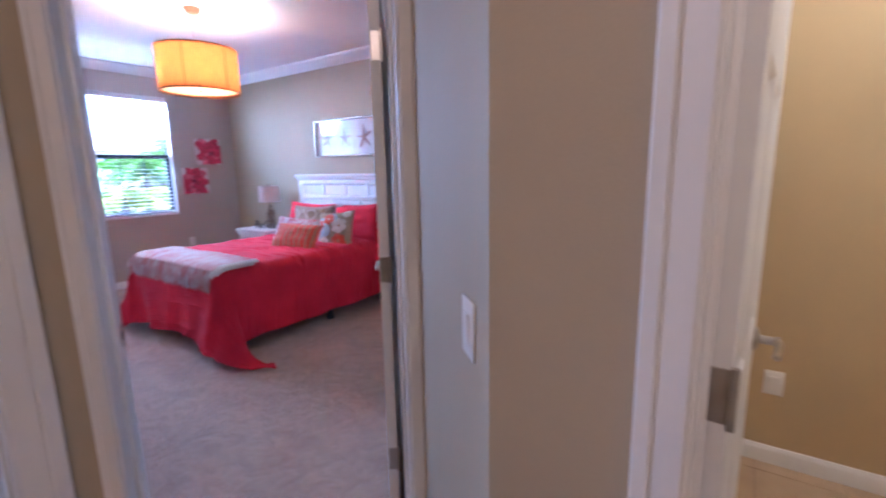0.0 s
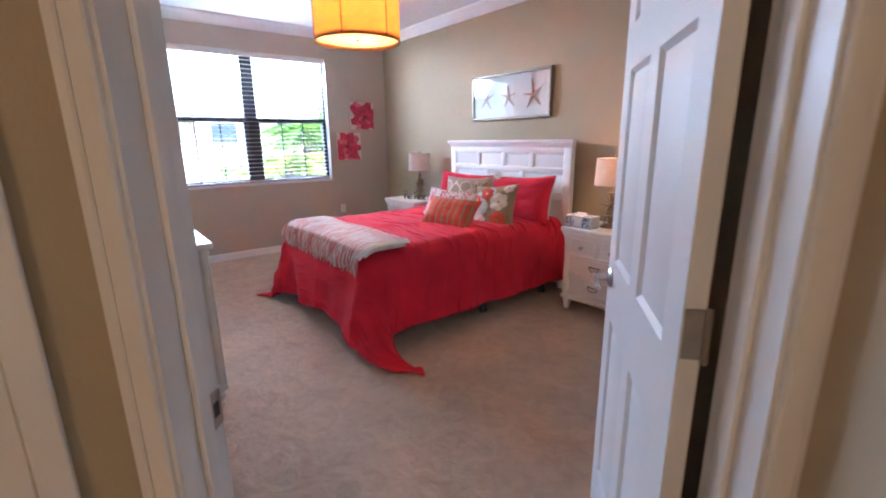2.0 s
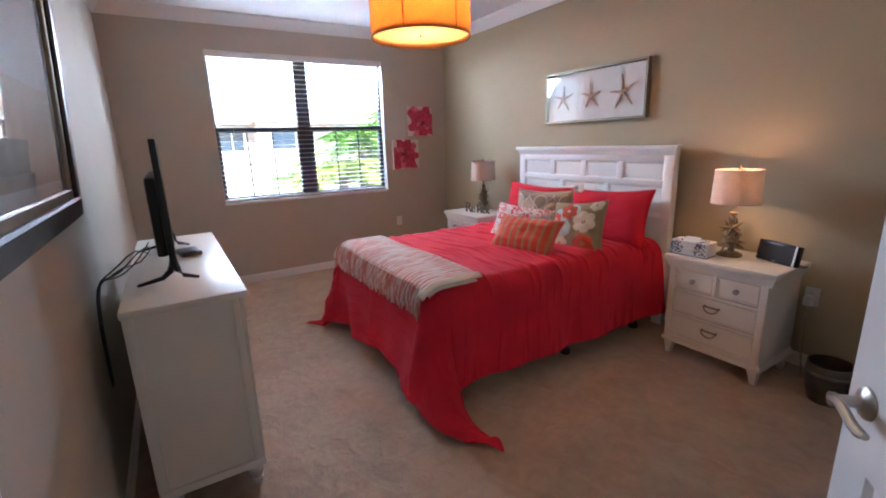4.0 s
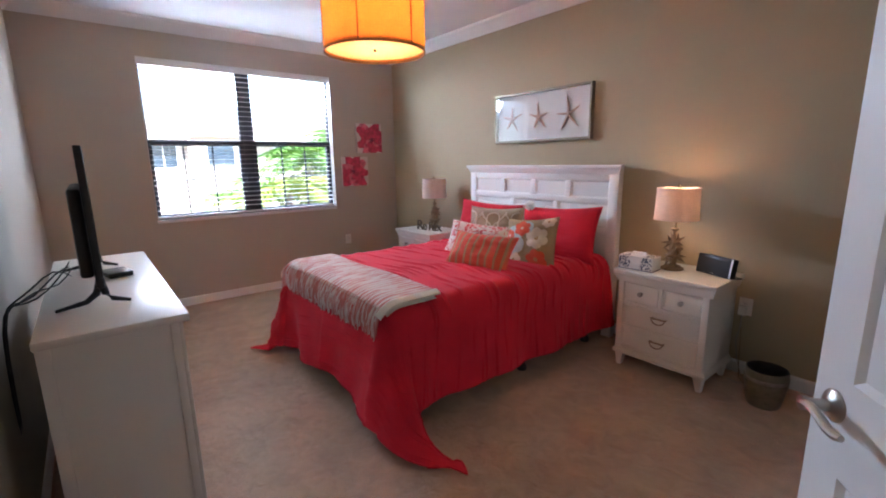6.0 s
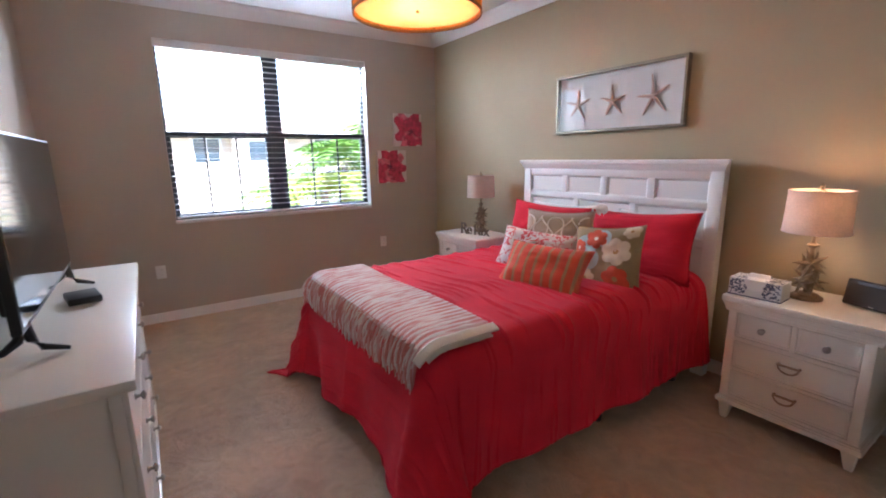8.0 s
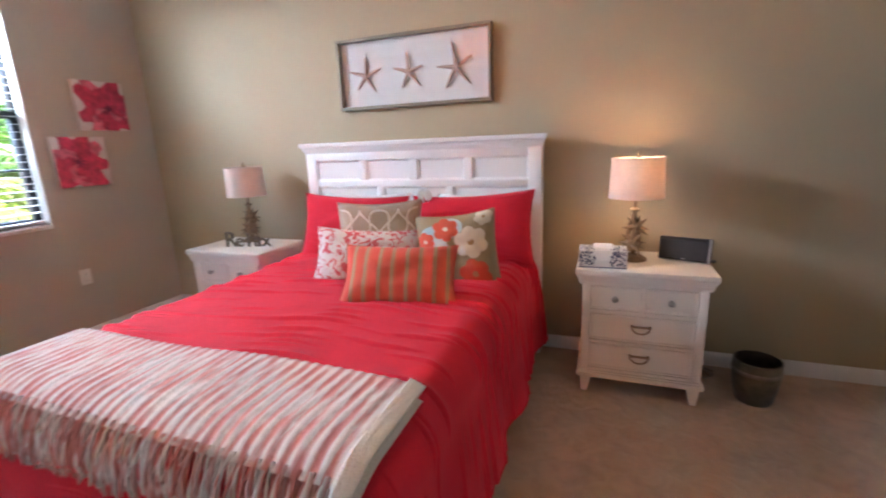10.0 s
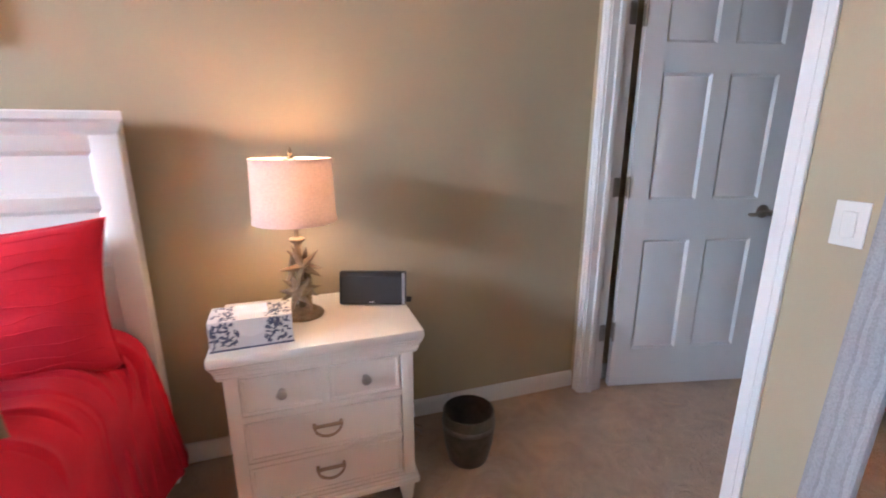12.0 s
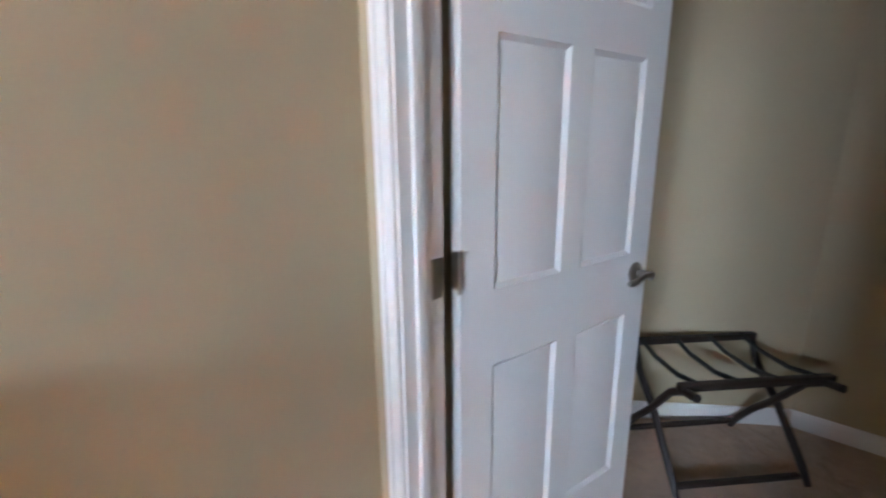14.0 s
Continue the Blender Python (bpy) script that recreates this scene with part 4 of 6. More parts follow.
for s, off in ((1, 0.0), (-1, 0.0), (1, -0.9), (-1, -0.9)):
    def zig(f, s=s, off=off):
        ph = f * 4 * math.pi
        return (-0.92 + 1.84 * f + 0.09 * math.sin(2 * ph) * s, 0.42 + off + 0.36 * s * math.cos(ph) if abs(0.42 + off + 0.36 * s * math.cos(ph)) < 0.93 else 0.93 * (1 if off == 0 else -1))
    part("cord", cordline(zig), CORD, tanp)

# white and red damask lumbar pillow
DAM = material("white and coral damask", (0.70, 0.66, 0.62), 0.9, vary=0.03, scale=10, bump=0.4, bump_scale=350)
n, l, b = nodes_of(DAM)
co, nz, rp = n.new("ShaderNodeTexCoord"), n.new("ShaderNodeTexNoise"), n.new("ShaderNodeValToRGB")
nz.inputs["Scale"].default_value, nz.inputs["Detail"].default_value, nz.inputs["Distortion"].default_value = 24, 2.5, 1.6
l.new(co.outputs["Object"], nz.inputs["Vector"]), l.new(nz.outputs["Fac"], rp.inputs[0])
rp.color_ramp.elements[0].position, rp.color_ramp.elements[0].color = 0.51, rgb(0.70, 0.66, 0.62)
rp.color_ramp.elements[1].position, rp.color_ramp.elements[1].color = 0.58, rgb(0.58, 0.09, 0.10)
l.new(rp.outputs[0], b.inputs["Base Color"])
pillow(pose(-2.62, 3.335, 0.785, -30, 4, 20), 0.53, 0.32, 0.13, DAM, "white pillow with a coral red coral-branch print", 7.0, DAM)

# floral pillow: taupe and pale blue ground with large flowers
fw, fh, ft, fs = 0.41, 0.42, 0.14, 13.0
OLIVE = material("taupe olive cotton", (0.33, 0.26, 0.15), 0.9, vary=0.06, scale=10, fine=0.08, fine_scale=420, bump=0.4, bump_scale=420)
AQUA = material("pale aqua cotton", (0.46, 0.58, 0.58), 0.9, vary=0.05, scale=20, bump=0.3, bump_scale=400)
CORALF = material("coral print", (0.62, 0.10, 0.05), 0.9, vary=0.08, scale=20, bump=0.3, bump_scale=400)
IVORY = material("ivory print", (0.70, 0.63, 0.50), 0.9, vary=0.05, scale=20, bump=0.3, bump_scale=400)
SEED_ = material("ochre print", (0.42, 0.27, 0.12), 0.9, vary=0.08, scale=30)
flo = pillow(pose(-2.168, 3.465, 0.805, -24, -5, 16), fw, fh, ft, OLIVE, "floral pillow with coral and ivory blossoms on taupe and aqua", fs, OLIVE)
bm = bmesh.new()
for x, z, r in ((-0.12, 0.07, 0.075), (-0.09, -0.02, 0.07), (-0.14, -0.10, 0.05), (-0.02, 0.13, 0.06)):
    applique(bm, fw, fh, ft, fs, x, z, r, 20, 4, 0.0018)
part("aqua_patch", bm, AQUA, flo)
for cx, cz, r, mat, mid in ((-0.05, 0.12, 0.042, CORALF, IVORY), (0.078, 0.035, 0.055, IVORY, SEED_), (0.085, -0.14, 0.05, CORALF, SEED_), (-0.165, 0.06, 0.032, CORALF, IVORY), (0.15, 0.17, 0.03, IVORY, SEED_), (-0.10, -0.14, 0.036, IVORY, SEED_)):
    bm = bmesh.new()
    for k in range(6):
        a = 2 * math.pi * k / 6 + cx * 9
        applique(bm, fw, fh, ft, fs, cx + r * math.cos(a), cz + r * math.sin(a), r * 0.68, 12, 2, 0.0030 + 0.0003 * (k % 3))
    applique(bm, fw, fh, ft, fs, cx, cz, r * 0.8, 14, 2, 0.0040)
    fl = part("flower", bm, mat, flo)
    bm = bmesh.new()
    applique(bm, fw, fh, ft, fs, cx, cz, r * 0.32, 12, 2, 0.0052)
    part("flower_centre", bm, mid, fl)

STRIPES = striped("orange and tan woven stripe", (0.27, 0.40, 0.45, 0.74, 0.86, 0.91), [(0.64, 0.095, 0.06), (0.42, 0.28, 0.16), (0.54, 0.15, 0.08), (0.62, 0.11, 0.065), (0.40, 0.26, 0.15), (0.54, 0.20, 0.11), (0.62, 0.12, 0.07)], 0.118, axis="X")
pillow(pose(-2.312, 3.085, 0.782, -40, 2, 17), 0.51, 0.305, 0.14, STRIPES, "orange lumbar pillow with tan woven stripes", 17.0, STRIPES)
bow = thing("fabric_rosette", pose(-2.495, 3.85, 1.04), "small white lace rosette on the pillows", "ornament")
bm = bmesh.new()
for k in range(7):
    a = 2 * math.pi * k / 7
    lathe(bm, [(0.001, -0.006), (0.022, -0.003), (0.026, 0.0), (0.02, 0.004), (0.001, 0.006)], 10, Matrix.Translation((0.026 * math.cos(a), -0.01, 0.022 * math.sin(a))) @ pose(0, 0, 0, 70, 0, 20 * k))
part("petal_ring", bm, WHITEP, bow)

# ---- nightstands ----
PULL = material("brushed brass pull", (0.36, 0.26, 0.18), 0.45, metal=0.55, vary=0.1, scale=40)


def drawer_front(bm, x0, x1, z0, z1, y, lip=0.011):
    """A framed drawer front facing -y, standing at y."""
    box(bm, x0, y, z0, x1, y + 0.016, z1, bevel=0.002, seg=1)
    for a in ((x0, z0, x1, z0 + lip), (x0, z1 - lip, x1, z1), (x0, z0 + lip, x0 + lip, z1 - lip), (x1 - lip, z0 + lip, x1, z1 - lip)):
        box(bm, a[0], y - 0.006, a[1], a[2], y + 0.001, a[3], bevel=0.0025, seg=2)


def half_ring_pull(x, y, z, r=0.042):
    bm = bmesh.new()
    pts = [(x + r * math.cos(a), y - 0.018 - 0.004 * math.sin(-a), z + 0.8 * r * math.sin(a)) for a in [math.pi + math.pi * k / 14 for k in range(15)]]
    tube(bm, pts, 0.0045, 8)
    tube(bm, [(x - r * 1.12, y - 0.015, z), (x + r * 1.12, y - 0.015, z)], 0.006, 8)
    for s in (-1, 1):
        tube(bm, [(x + s * r, y + 0.001, z), (x + s * r, y - 0.016, z)], 0.006, 8)
    return bm


def knob(x, y, z, r=0.0155):
    return lathe(bmesh.new(), [(0.001, 0), (0.011, 0), (0.010, 0.004), (0.005, 0.008), (0.005, 0.016), (r, 0.02), (r, 0.026), (r * 0.6, 0.031), (0.001, 0.032)], 16, Matrix.Translation((x, y, z)) @ pose(0, 0, 0, 90))


def nightstand(m, label):
    """0.635 wide; the origin is on the floor at the middle of the back."""
    t = thing("nightstand", m, label, "nightstand", "nightstands beside the bed")
    W, D, H = 0.285, 0.415, 0.60
    part("body", boxes((-W, -D, 0.135, W, 0.0, 0.645), bevel=0.003), FURN, t)
    bm = bmesh.new()
    for e, z0, z1 in ((0.016, 0.612, 0.622), (0.020, 0.622, 0.640), (0.025, 0.640, 0.652), (0.030, 0.652, 0.662)):
        box(bm, -W - e, -D - e, z0, W + e, 0.002, z1, bevel=0.003, seg=1)
    part("cove_moulding", bm, FURN, t)
    part("top", boxes((-W - 0.036, -D - 0.036, 0.662, W + 0.036, 0.004, 0.695), bevel=0.007), FURN, t)
    bm = bmesh.new()
    for e, z0, z1 in ((0.018, 0.095, 0.122), (0.012, 0.122, 0.132), (0.005, 0.132, 0.142)):
        box(bm, -W - e, -D - e, z0, W + e, 0.002, z1, bevel=0.004, seg=1)
    part("base_moulding", bm, FURN, t)
    for sx in (-1, 1):
        part("corner_post", boxes((sx * W - 0.02 * (sx > 0) * 2 + 0.0 - (0 if sx > 0 else 0.0), -D - 0.015, 0.142, sx * W + 0.04 * (sx < 0), -D + 0.001, 0.64), bevel=0.002), FURN, t)
        for yy in (-D + 0.02, -0.05):
            bm = bmesh.new()
            s0, s1 = 0.020, 0.030
            lo = [(sx * (W - 0.028) + a * s0 * 0.75 + sx * 0.006, yy + b * s0 * 0.75, 0.0) for a, b in ((-1, -1), (1, -1), (1, 1), (-1, 1))]
            hi = [(sx * (W - 0.028) + a * s1, yy + b * s1, 0.096) for a, b in ((-1, -1), (1, -1), (1, 1), (-1, 1))]
            va, vb = [bm.verts.new(v) for v in lo], [bm.verts.new(v) for v in hi]
            bm.faces.new(list(reversed(va))), bm.faces.new(vb)
            for k in range(4):
                bm.faces.new((va[k], va[(k + 1) % 4], vb[(k + 1) % 4], vb[k]))
            bmesh.ops.bevel(bm, geom=bm.edges[:], offset=0.003, segments=1, affect="EDGES")
            part("foot", bm, FURN, t)
    # face-frame rails, with the drawers set between them behind a fine shadow gap
    for z0, z1 in ((0.142, 0.153), (0.297, 0.313), (0.460, 0.480), (0.610, 0.640)):
        part("rail", boxes((-W + 0.04, -D - 0.014, z0, W - 0.04, -D + 0.001, z1), bevel=0.0015), FURN, t)
    part("divider", boxes((-0.011, -D - 0.014, 0.480, 0.011, -D + 0.001, 0.610), bevel=0.0015), FURN, t)
    y = -D - 0.007
    XI = W - 0.0435
    rows = (((-XI, -0.0145, 0.4835, 0.6065), (0.0145, XI, 0.4835, 0.6065)), ((-XI, XI, 0.3165, 0.4565),), ((-XI, XI, 0.1565, 0.2935),))
    for row in rows:
        for x0, x1, z0, z1 in row:
            bm = bmesh.new()
            drawer_front(bm, x0, x1, z0, z1, y)
            dr = part("drawer", bm, FURN, t)
            xm, zm = (x0 + x1) / 2, (z0 + z1) / 2
            if len(row) == 2:
                part("knob", knob(xm, y, zm), NICKEL, dr, "round nickel knob")
            else:
                part("pull", half_ring_pull(xm, y - 0.001, zm + 0.02), PULL, dr, "brass half-ring pull")
    return t


ns_r = nightstand(pose(-1.288, 4.118, 0), "cream white three-tier nightstand with brass half-ring pulls")
ns_l = copy_thing(ns_r, pose(-3.885, 4.03, 0))
tagged(ns_l, "cream white nightstand in the corner under the flower canvases")

# ---- starfish lamps ----
def star_mesh(bm, m, r, t, arms=5, inner=0.29):
    """A plump five-armed star, thick in the middle."""
    pts = []
    for k in range(arms * 2):
        a = math.pi / 2 + math.pi * k / arms
        q = r if k % 2 == 0 else r * inner
        pts.append((q * math.cos(a), q * math.sin(a)))
    top, bot = bm.verts.new(m @ Vector((0, 0, t))), bm.verts.new(m @ Vector((0, 0, -t)))
    up = [bm.verts.new(m @ Vector((x, y, t * 0.18))) for x, y in pts]
    dn = [bm.verts.new(m @ Vector((x, y, -t * 0.18))) for x, y in pts]
    n = len(pts)
    for k in range(n):
        bm.faces.new((top, up[k], up[(k + 1) % n])), bm.faces.new((bot, dn[(k + 1) % n], dn[k])), bm.faces.new((up[k], dn[k], dn[(k + 1) % n], up[(k + 1) % n]))
    return bm


def starfish_lamp(m, label, lit):
    t = thing("table_lamp", m, label, "lamp", "starfish lamps on the nightstands")
    part("base", lathe(bmesh.new(), [(0.001, 0), (0.07, 0), (0.072, 0.006), (0.068, 0.012), (0.055, 0.016), (0.05, 0.024), (0.03, 0.03), (0.001, 0.032)], 32), LAMPMETAL, t)
    part("stem", tube(bmesh.new(), [(0, 0, 0.03), (0, 0, 0.1), (0, 0, 0.2), (0, 0, 0.262)], [0.013, 0.011, 0.012, 0.011], 12), LAMPMETAL, t)
    part("collar", lathe(bmesh.new(), [(0.001, 0.255), (0.012, 0.255), (0.026, 0.268), (0.026, 0.274), (0.012, 0.28), (0.007, 0.29), (0.007, 0.33), (0.001, 0.33)], 24), LAMPMETAL, t)
    for k, (z, a, r, tilt) in enumerate(((0.180, 10, 0.080, 80), (0.176, 130, 0.076, 78), (0.178, 250, 0.079, 80), (0.094, 60, 0.085, 76), (0.090, 185, 0.081, 74), (0.092, 305, 0.085, 76))):
        bm = star_mesh(bmesh.new(), pose(0.022 * math.cos(radians(a - 90)), 0.022 * math.sin(radians(a - 90)), z, tilt, 0, a) @ pose(0, 0, 0, 0, 0, 90 + 4 * (k % 3)), r, 0.014)
        bmesh.ops.subdivide_edges(bm, edges=bm.edges[:], cuts=1, use_grid_fill=True)
        part("starfish", bm, LAMPMETAL, t)
    sh = part("shade", drum(bmesh.new(), 0.134, 0.127, 0.336, 0.535), LINEN, t, "pale linen drum shade")
    for r, z in ((0.1345, 0.338), (0.1275, 0.533)):
        bm = lathe(bmesh.new(), [(r + 0.0012, z - 0.005), (r + 0.0012, z + 0.005), (r - 0.0035, z + 0.005), (r - 0.0035, z - 0.005), (r + 0.0012, z - 0.005)], 40, None, False)
        part("shade_trim", bm, LINEN, sh)
    part("harp", tube(bmesh.new(), [(0.03 * math.sin(math.pi * k / 12) ** 0.5 * 1.2, 0, 0.31 + 0.24 * k / 12) for k in range(13)], 0.002, 6), BRONZE, t)
    part("finial", lathe(bmesh.new(), [(0.001, 0.535), (0.008, 0.537), (0.004, 0.545), (0.009, 0.556), (0.006, 0.565), (0.001, 0.575)], 12), BRONZE, t)
    part("shade_spider", boxes((-0.126, -0.0015, 0.527, 0.126, 0.0015, 0.531), (-0.0015, -0.126, 0.5265, 0.0015, 0.126, 0.5305)), BRONZE, t)
    part("bulb", lathe(bmesh.new(), [(0.001, 0.33), (0.012, 0.33), (0.013, 0.40), (0.028, 0.455), (0.026, 0.475), (0.001, 0.49)], 16), glow("lit bedside bulb", (1.0, 0.62, 0.32), 8) if lit else WHITEP, t)
    return t


NZ = 0.695
starfish_lamp(pose(-1.335, 3.925, NZ, 0, 0, 10), "gold starfish table lamp with a pale linen shade, lit", True)
starfish_lamp(pose(-3.935, 3.935, NZ, 0, 0, 60), "gold starfish table lamp with a pale linen shade, unlit", False)
bulb("bedside_light", (-1.335, 3.925, NZ + 0.488), BEDSIDE_W, WARM, 0.02)

# ---- things on the nightstands ----
tis = thing("tissue_box", pose(-1.485, 3.775, NZ, 0, 0, 2), "white tissue box with blue flower print", "tissue box")
TBOX = material("white card", (0.72, 0.72, 0.72), 0.6, vary=0.02)
BLUE = material("cobalt print", (0.075, 0.085, 0.15), 0.6, vary=0.2, scale=40)
part("carton", boxes((-0.115, -0.062, 0.0, 0.115, 0.062, 0.092), bevel=0.002), TBOX, tis)
part("blue_band", boxes((-0.1155, -0.0625, 0.0, 0.1155, 0.0625, 0.006)), BLUE, tis)
rnd = random.Random(3)
for k in range(220):
    side = k % 2
    px, pz = rnd.choice((-1, 1)) * rnd.uniform(0.035, 0.108), rnd.uniform(0.014, 0.085)
    if side:
        bm = lathe(bmesh.new(), [(0.001, 0), (0.0078, 0), (0.001, 0.0009)], 7, Matrix.Translation((px, -0.0622, pz)) @ pose(0, 0, 0, 90) @ pose(0, 0, 0, 0, 0, rnd.uniform(0, 180)) @ Matrix.Diagonal((1.0, rnd.uniform(0.3, 0.55), 1, 1)))
    else:
        bm = lathe(bmesh.new(), [(0.001, 0), (0.0078, 0), (0.001, 0.0009)], 7, Matrix.Translation((px, rnd.uniform(-0.055, 0.055), 0.0922)) @ pose(0, 0, 0, 0, 0, rnd.uniform(0, 180)) @ Matrix.Diagonal((1.0, rnd.uniform(0.3, 0.55), 1, 1)))
    part("printed_leaf", bm, BLUE, tis)
bm = bmesh.new()
g = []
for j in range(13):
    row = []
    for i in range(9):
        f, q = i / 8 - 0.5, j / 12 - 0.5
        row.append(bm.verts.new((0.09 * f * (1 + 0.3 * abs(q)), 0.07 * q, 0.094 + 0.022 * math.exp(-(q * 5) ** 2) + 0.004 * noise.noise((f * 5, q * 5, 0)))))
    g.append(row)
for j in range(12):
    for i in range(8):
        bm.faces.new((g[j][i], g[j][i + 1], g[j + 1][i + 1], g[j + 1][i]))
part("tissue", bm, material("white tissue", (0.8, 0.8, 0.8), 0.95), tis, "", 180)
bm = bmesh.new()
o = [(-0.05, 0.092), (0.05, 0.092), (0.03, 0.045), (0.0, 0.036), (-0.03, 0.045)]
vs = [bm.verts.new((x, -0.0635, z)) for x, z in o]
bm.faces.new(vs)
part("tissue_window", bm, material("white tissue front", (0.8, 0.8, 0.8), 0.95), tis)

spk = thing("bluetooth_speaker", pose(-1.085, 3.945, NZ, 0, 0, -20), "black tabletop speaker with a chrome edge", "speaker")
SPK = pose(0, 0, 0.001, -9)
GRILLE = material("dark speaker grille", (0.035, 0.037, 0.042), 0.45, metal=0.4, vary=0.1, scale=200, bump=0.8, bump_scale=900)
part("cabinet", box(bmesh.new(), -0.122, -0.018, 0.0, 0.122, 0.026, 0.122, bevel=0.006, m=SPK), BLACKP, spk)
part("grille", box(bmesh.new(), -0.113, -0.0215, 0.008, 0.108, -0.018, 0.106, bevel=0.0015, m=SPK, seg=1), GRILLE, spk)
part("chrome_edge", box(bmesh.new(), 0.109, -0.0225, 0.002, 0.121, -0.0175, 0.120, bevel=0.002, m=SPK, seg=1), material("chrome", (0.6, 0.6, 0.62), 0.38, metal=1.0), spk)
part("badge", box(bmesh.new(), -0.011, -0.0228, 0.009, 0.009, -0.0216, 0.013, m=SPK), material("silver badge", (0.7, 0.7, 0.7), 0.3, metal=0.8), spk)
part("cover_flap", box(bmesh.new(), -0.118, 0.024, 0.0, 0.138, 0.072, 0.004, bevel=0.0015, m=pose(0, 0, 0), seg=1), BLACKP, spk)

word = thing("relax_sign", pose(-3.80, 3.765, NZ, 0, 0, 14), "cut-out grey metal word sign reading Relax", "sign")
for k, ch in enumerate("Relax"):
    cu = bpy.data.curves.new("glyph", "FONT")
    cu.body, cu.size, cu.extrude, cu.bevel_depth, cu.align_x = ch, 0.15 if k == 0 else 0.13, 0.006, 0.001, "CENTER"
    tmp = bpy.data.objects.new("glyph", cu)
    scene.collection.objects.link(tmp)
    me = bpy.data.meshes.new_from_object(tmp.evaluated_get(bpy.context.evaluated_depsgraph_get()))
    bpy.data.objects.remove(tmp)
    me.transform(pose(-0.14 + 0.066 * k, 0, 0.002, 90))
    me.materials.clear()
    me.materials.append(material("weathered pewter letter", (0.20, 0.17, 0.13), 0.55, metal=0.4, vary=0.2, scale=50) if k == 0 else bpy.data.materials["weathered pewter letter"])
    lo = new("letter", me)
    lo.parent = word

# ---- waste bin ----
bin_ = thing("waste_bin", pose(-0.728, 3.862, 0) @ Matrix.Diagonal((0.95, 0.95, 0.85, 1)), "hammered pewter waste bin standing by the wall", "waste bin")
part("bucket", lathe(bmesh.new(), [(0.082, 0.0), (0.088, 0.01), (0.105, 0.10), (0.112, 0.17), (0.113, 0.215), (0.110, 0.262), (0.105, 0.264), (0.106, 0.215), (0.105, 0.17), (0.098, 0.10), (0.08, 0.012), (0.001, 0.01)], 40, None, True), BINMETAL, bin_)
part("band", lathe(bmesh.new(), [(0.1135, 0.188), (0.1155, 0.191), (0.1155, 0.211), (0.1135, 0.214)], 40, None, False), material("pale pewter band", (0.3, 0.28, 0.25), 0.35, metal=0.85, vary=0.2, scale=30), bin_)

# ---- dresser ----
drs = thing("dresser", pose(-2.563, 0.745, 0) @ Matrix.Diagonal((1, 0.935, 1.008, 1)), "white lacquered dresser with turned feet against the wall", "dresser")
part("carcass", boxes((-0.725, 0.0, 0.115, 0.722, 0.415, 0.872), bevel=0.003), FURN, drs)
part("top", boxes((-0.75, -0.004, 0.872, 0.755, 0.45, 0.902), bevel=0.006), FURN, drs)
for r in ((-0.735, 0.415, 0.115, -0.69, 0.428, 0.872), (0.687, 0.4151, 0.135, 0.7335, 0.428, 0.872), (0.7221, 0.385, 0.135, 0.733, 0.4149, 0.872), (0.7221, 0.0, 0.135, 0.731, 0.04, 0.872)):
    part("corner_post", boxes(r, bevel=0.002), FURN, drs)
part("plinth", boxes((-0.735, 0.01, 0.10, 0.735, 0.43, 0.135), bevel=0.004), FURN, drs)
for sx in (-0.69, 0.69):
    for yy in (0.05, 0.385):
        part("foot", lathe(bmesh.new(), [(0.022, 0.0), (0.026, 0.006), (0.026, 0.02), (0.020, 0.028), (0.026, 0.04), (0.034, 0.055), (0.036, 0.07), (0.028, 0.08), (0.040, 0.088), (0.042, 0.10)], 20, Matrix.Translation((sx, yy, 0))), FURN, drs)
for c in range(2):
    for r in range(3):
        x0, x1 = -0.68 + 0.685 * c, -0.68 + 0.685 * c + 0.67
        z0 = 0.15 + 0.24 * r
        bm = bmesh.new()
        box(bm, x0, 0.41, z0, x1, 0.424, z0 + 0.225, bevel=0.003, seg=1)
        d = part("drawer", bm, FURN, drs)
        for xk in (x0 + 0.18, x1 - 0.18):
            part("knob", lathe(bmesh.new(), [(0.001, 0), (0.011, 0), (0.005, 0.008), (0.005, 0.016), (0.013, 0.02), (0.013, 0.026), (0.001, 0.032)], 16, Matrix.Translation((xk, 0.424, z0 + 0.112)) @ pose(0, 0, 0, -90)), NICKEL, d)

# ---- television ----
tv = thing("television", pose(-2.52, 0.932, 0.909, 0, 0, 0), "flat black television on two splayed feet", "television")
SCREEN = material("dark glossy screen", (0.012, 0.013, 0.015), 0.08, vary=0.02)
part("panel", boxes((-0.475, -0.012, 0.085, 0.475, 0.012, 0.592), bevel=0.003), BLACKP, tv)
part("screen", boxes((-0.465, 0.0121, 0.10, 0.465, 0.0132, 0.584)), SCREEN, tv)
part("rear_housing", boxes((-0.34, -0.055, 0.10, 0.34, -0.012, 0.44), bevel=0.012), BLACKP, tv)
for sx in (-0.40, 0.40):
    bm = bmesh.new()
    for yy in (-0.14, 0.085):
        tube(bm, [(sx, 0, 0.10), (sx, yy * 0.12, 0.05), (sx, yy * 0.35, 0.024), (sx, yy, 0.007)], [0.014, 0.013, 0.010, 0.006], 8)
    part("foot", bm, BLACKP, tv)
med = thing("set_top_box", pose(-2.66, 1.0, 0.909, 0, 0, 12), "small black set-top box in front of the television", "set-top box")
part("case", boxes((-0.07, -0.05, 0.003, 0.07, 0.05, 0.028), bevel=0.006), BLACKP, med)
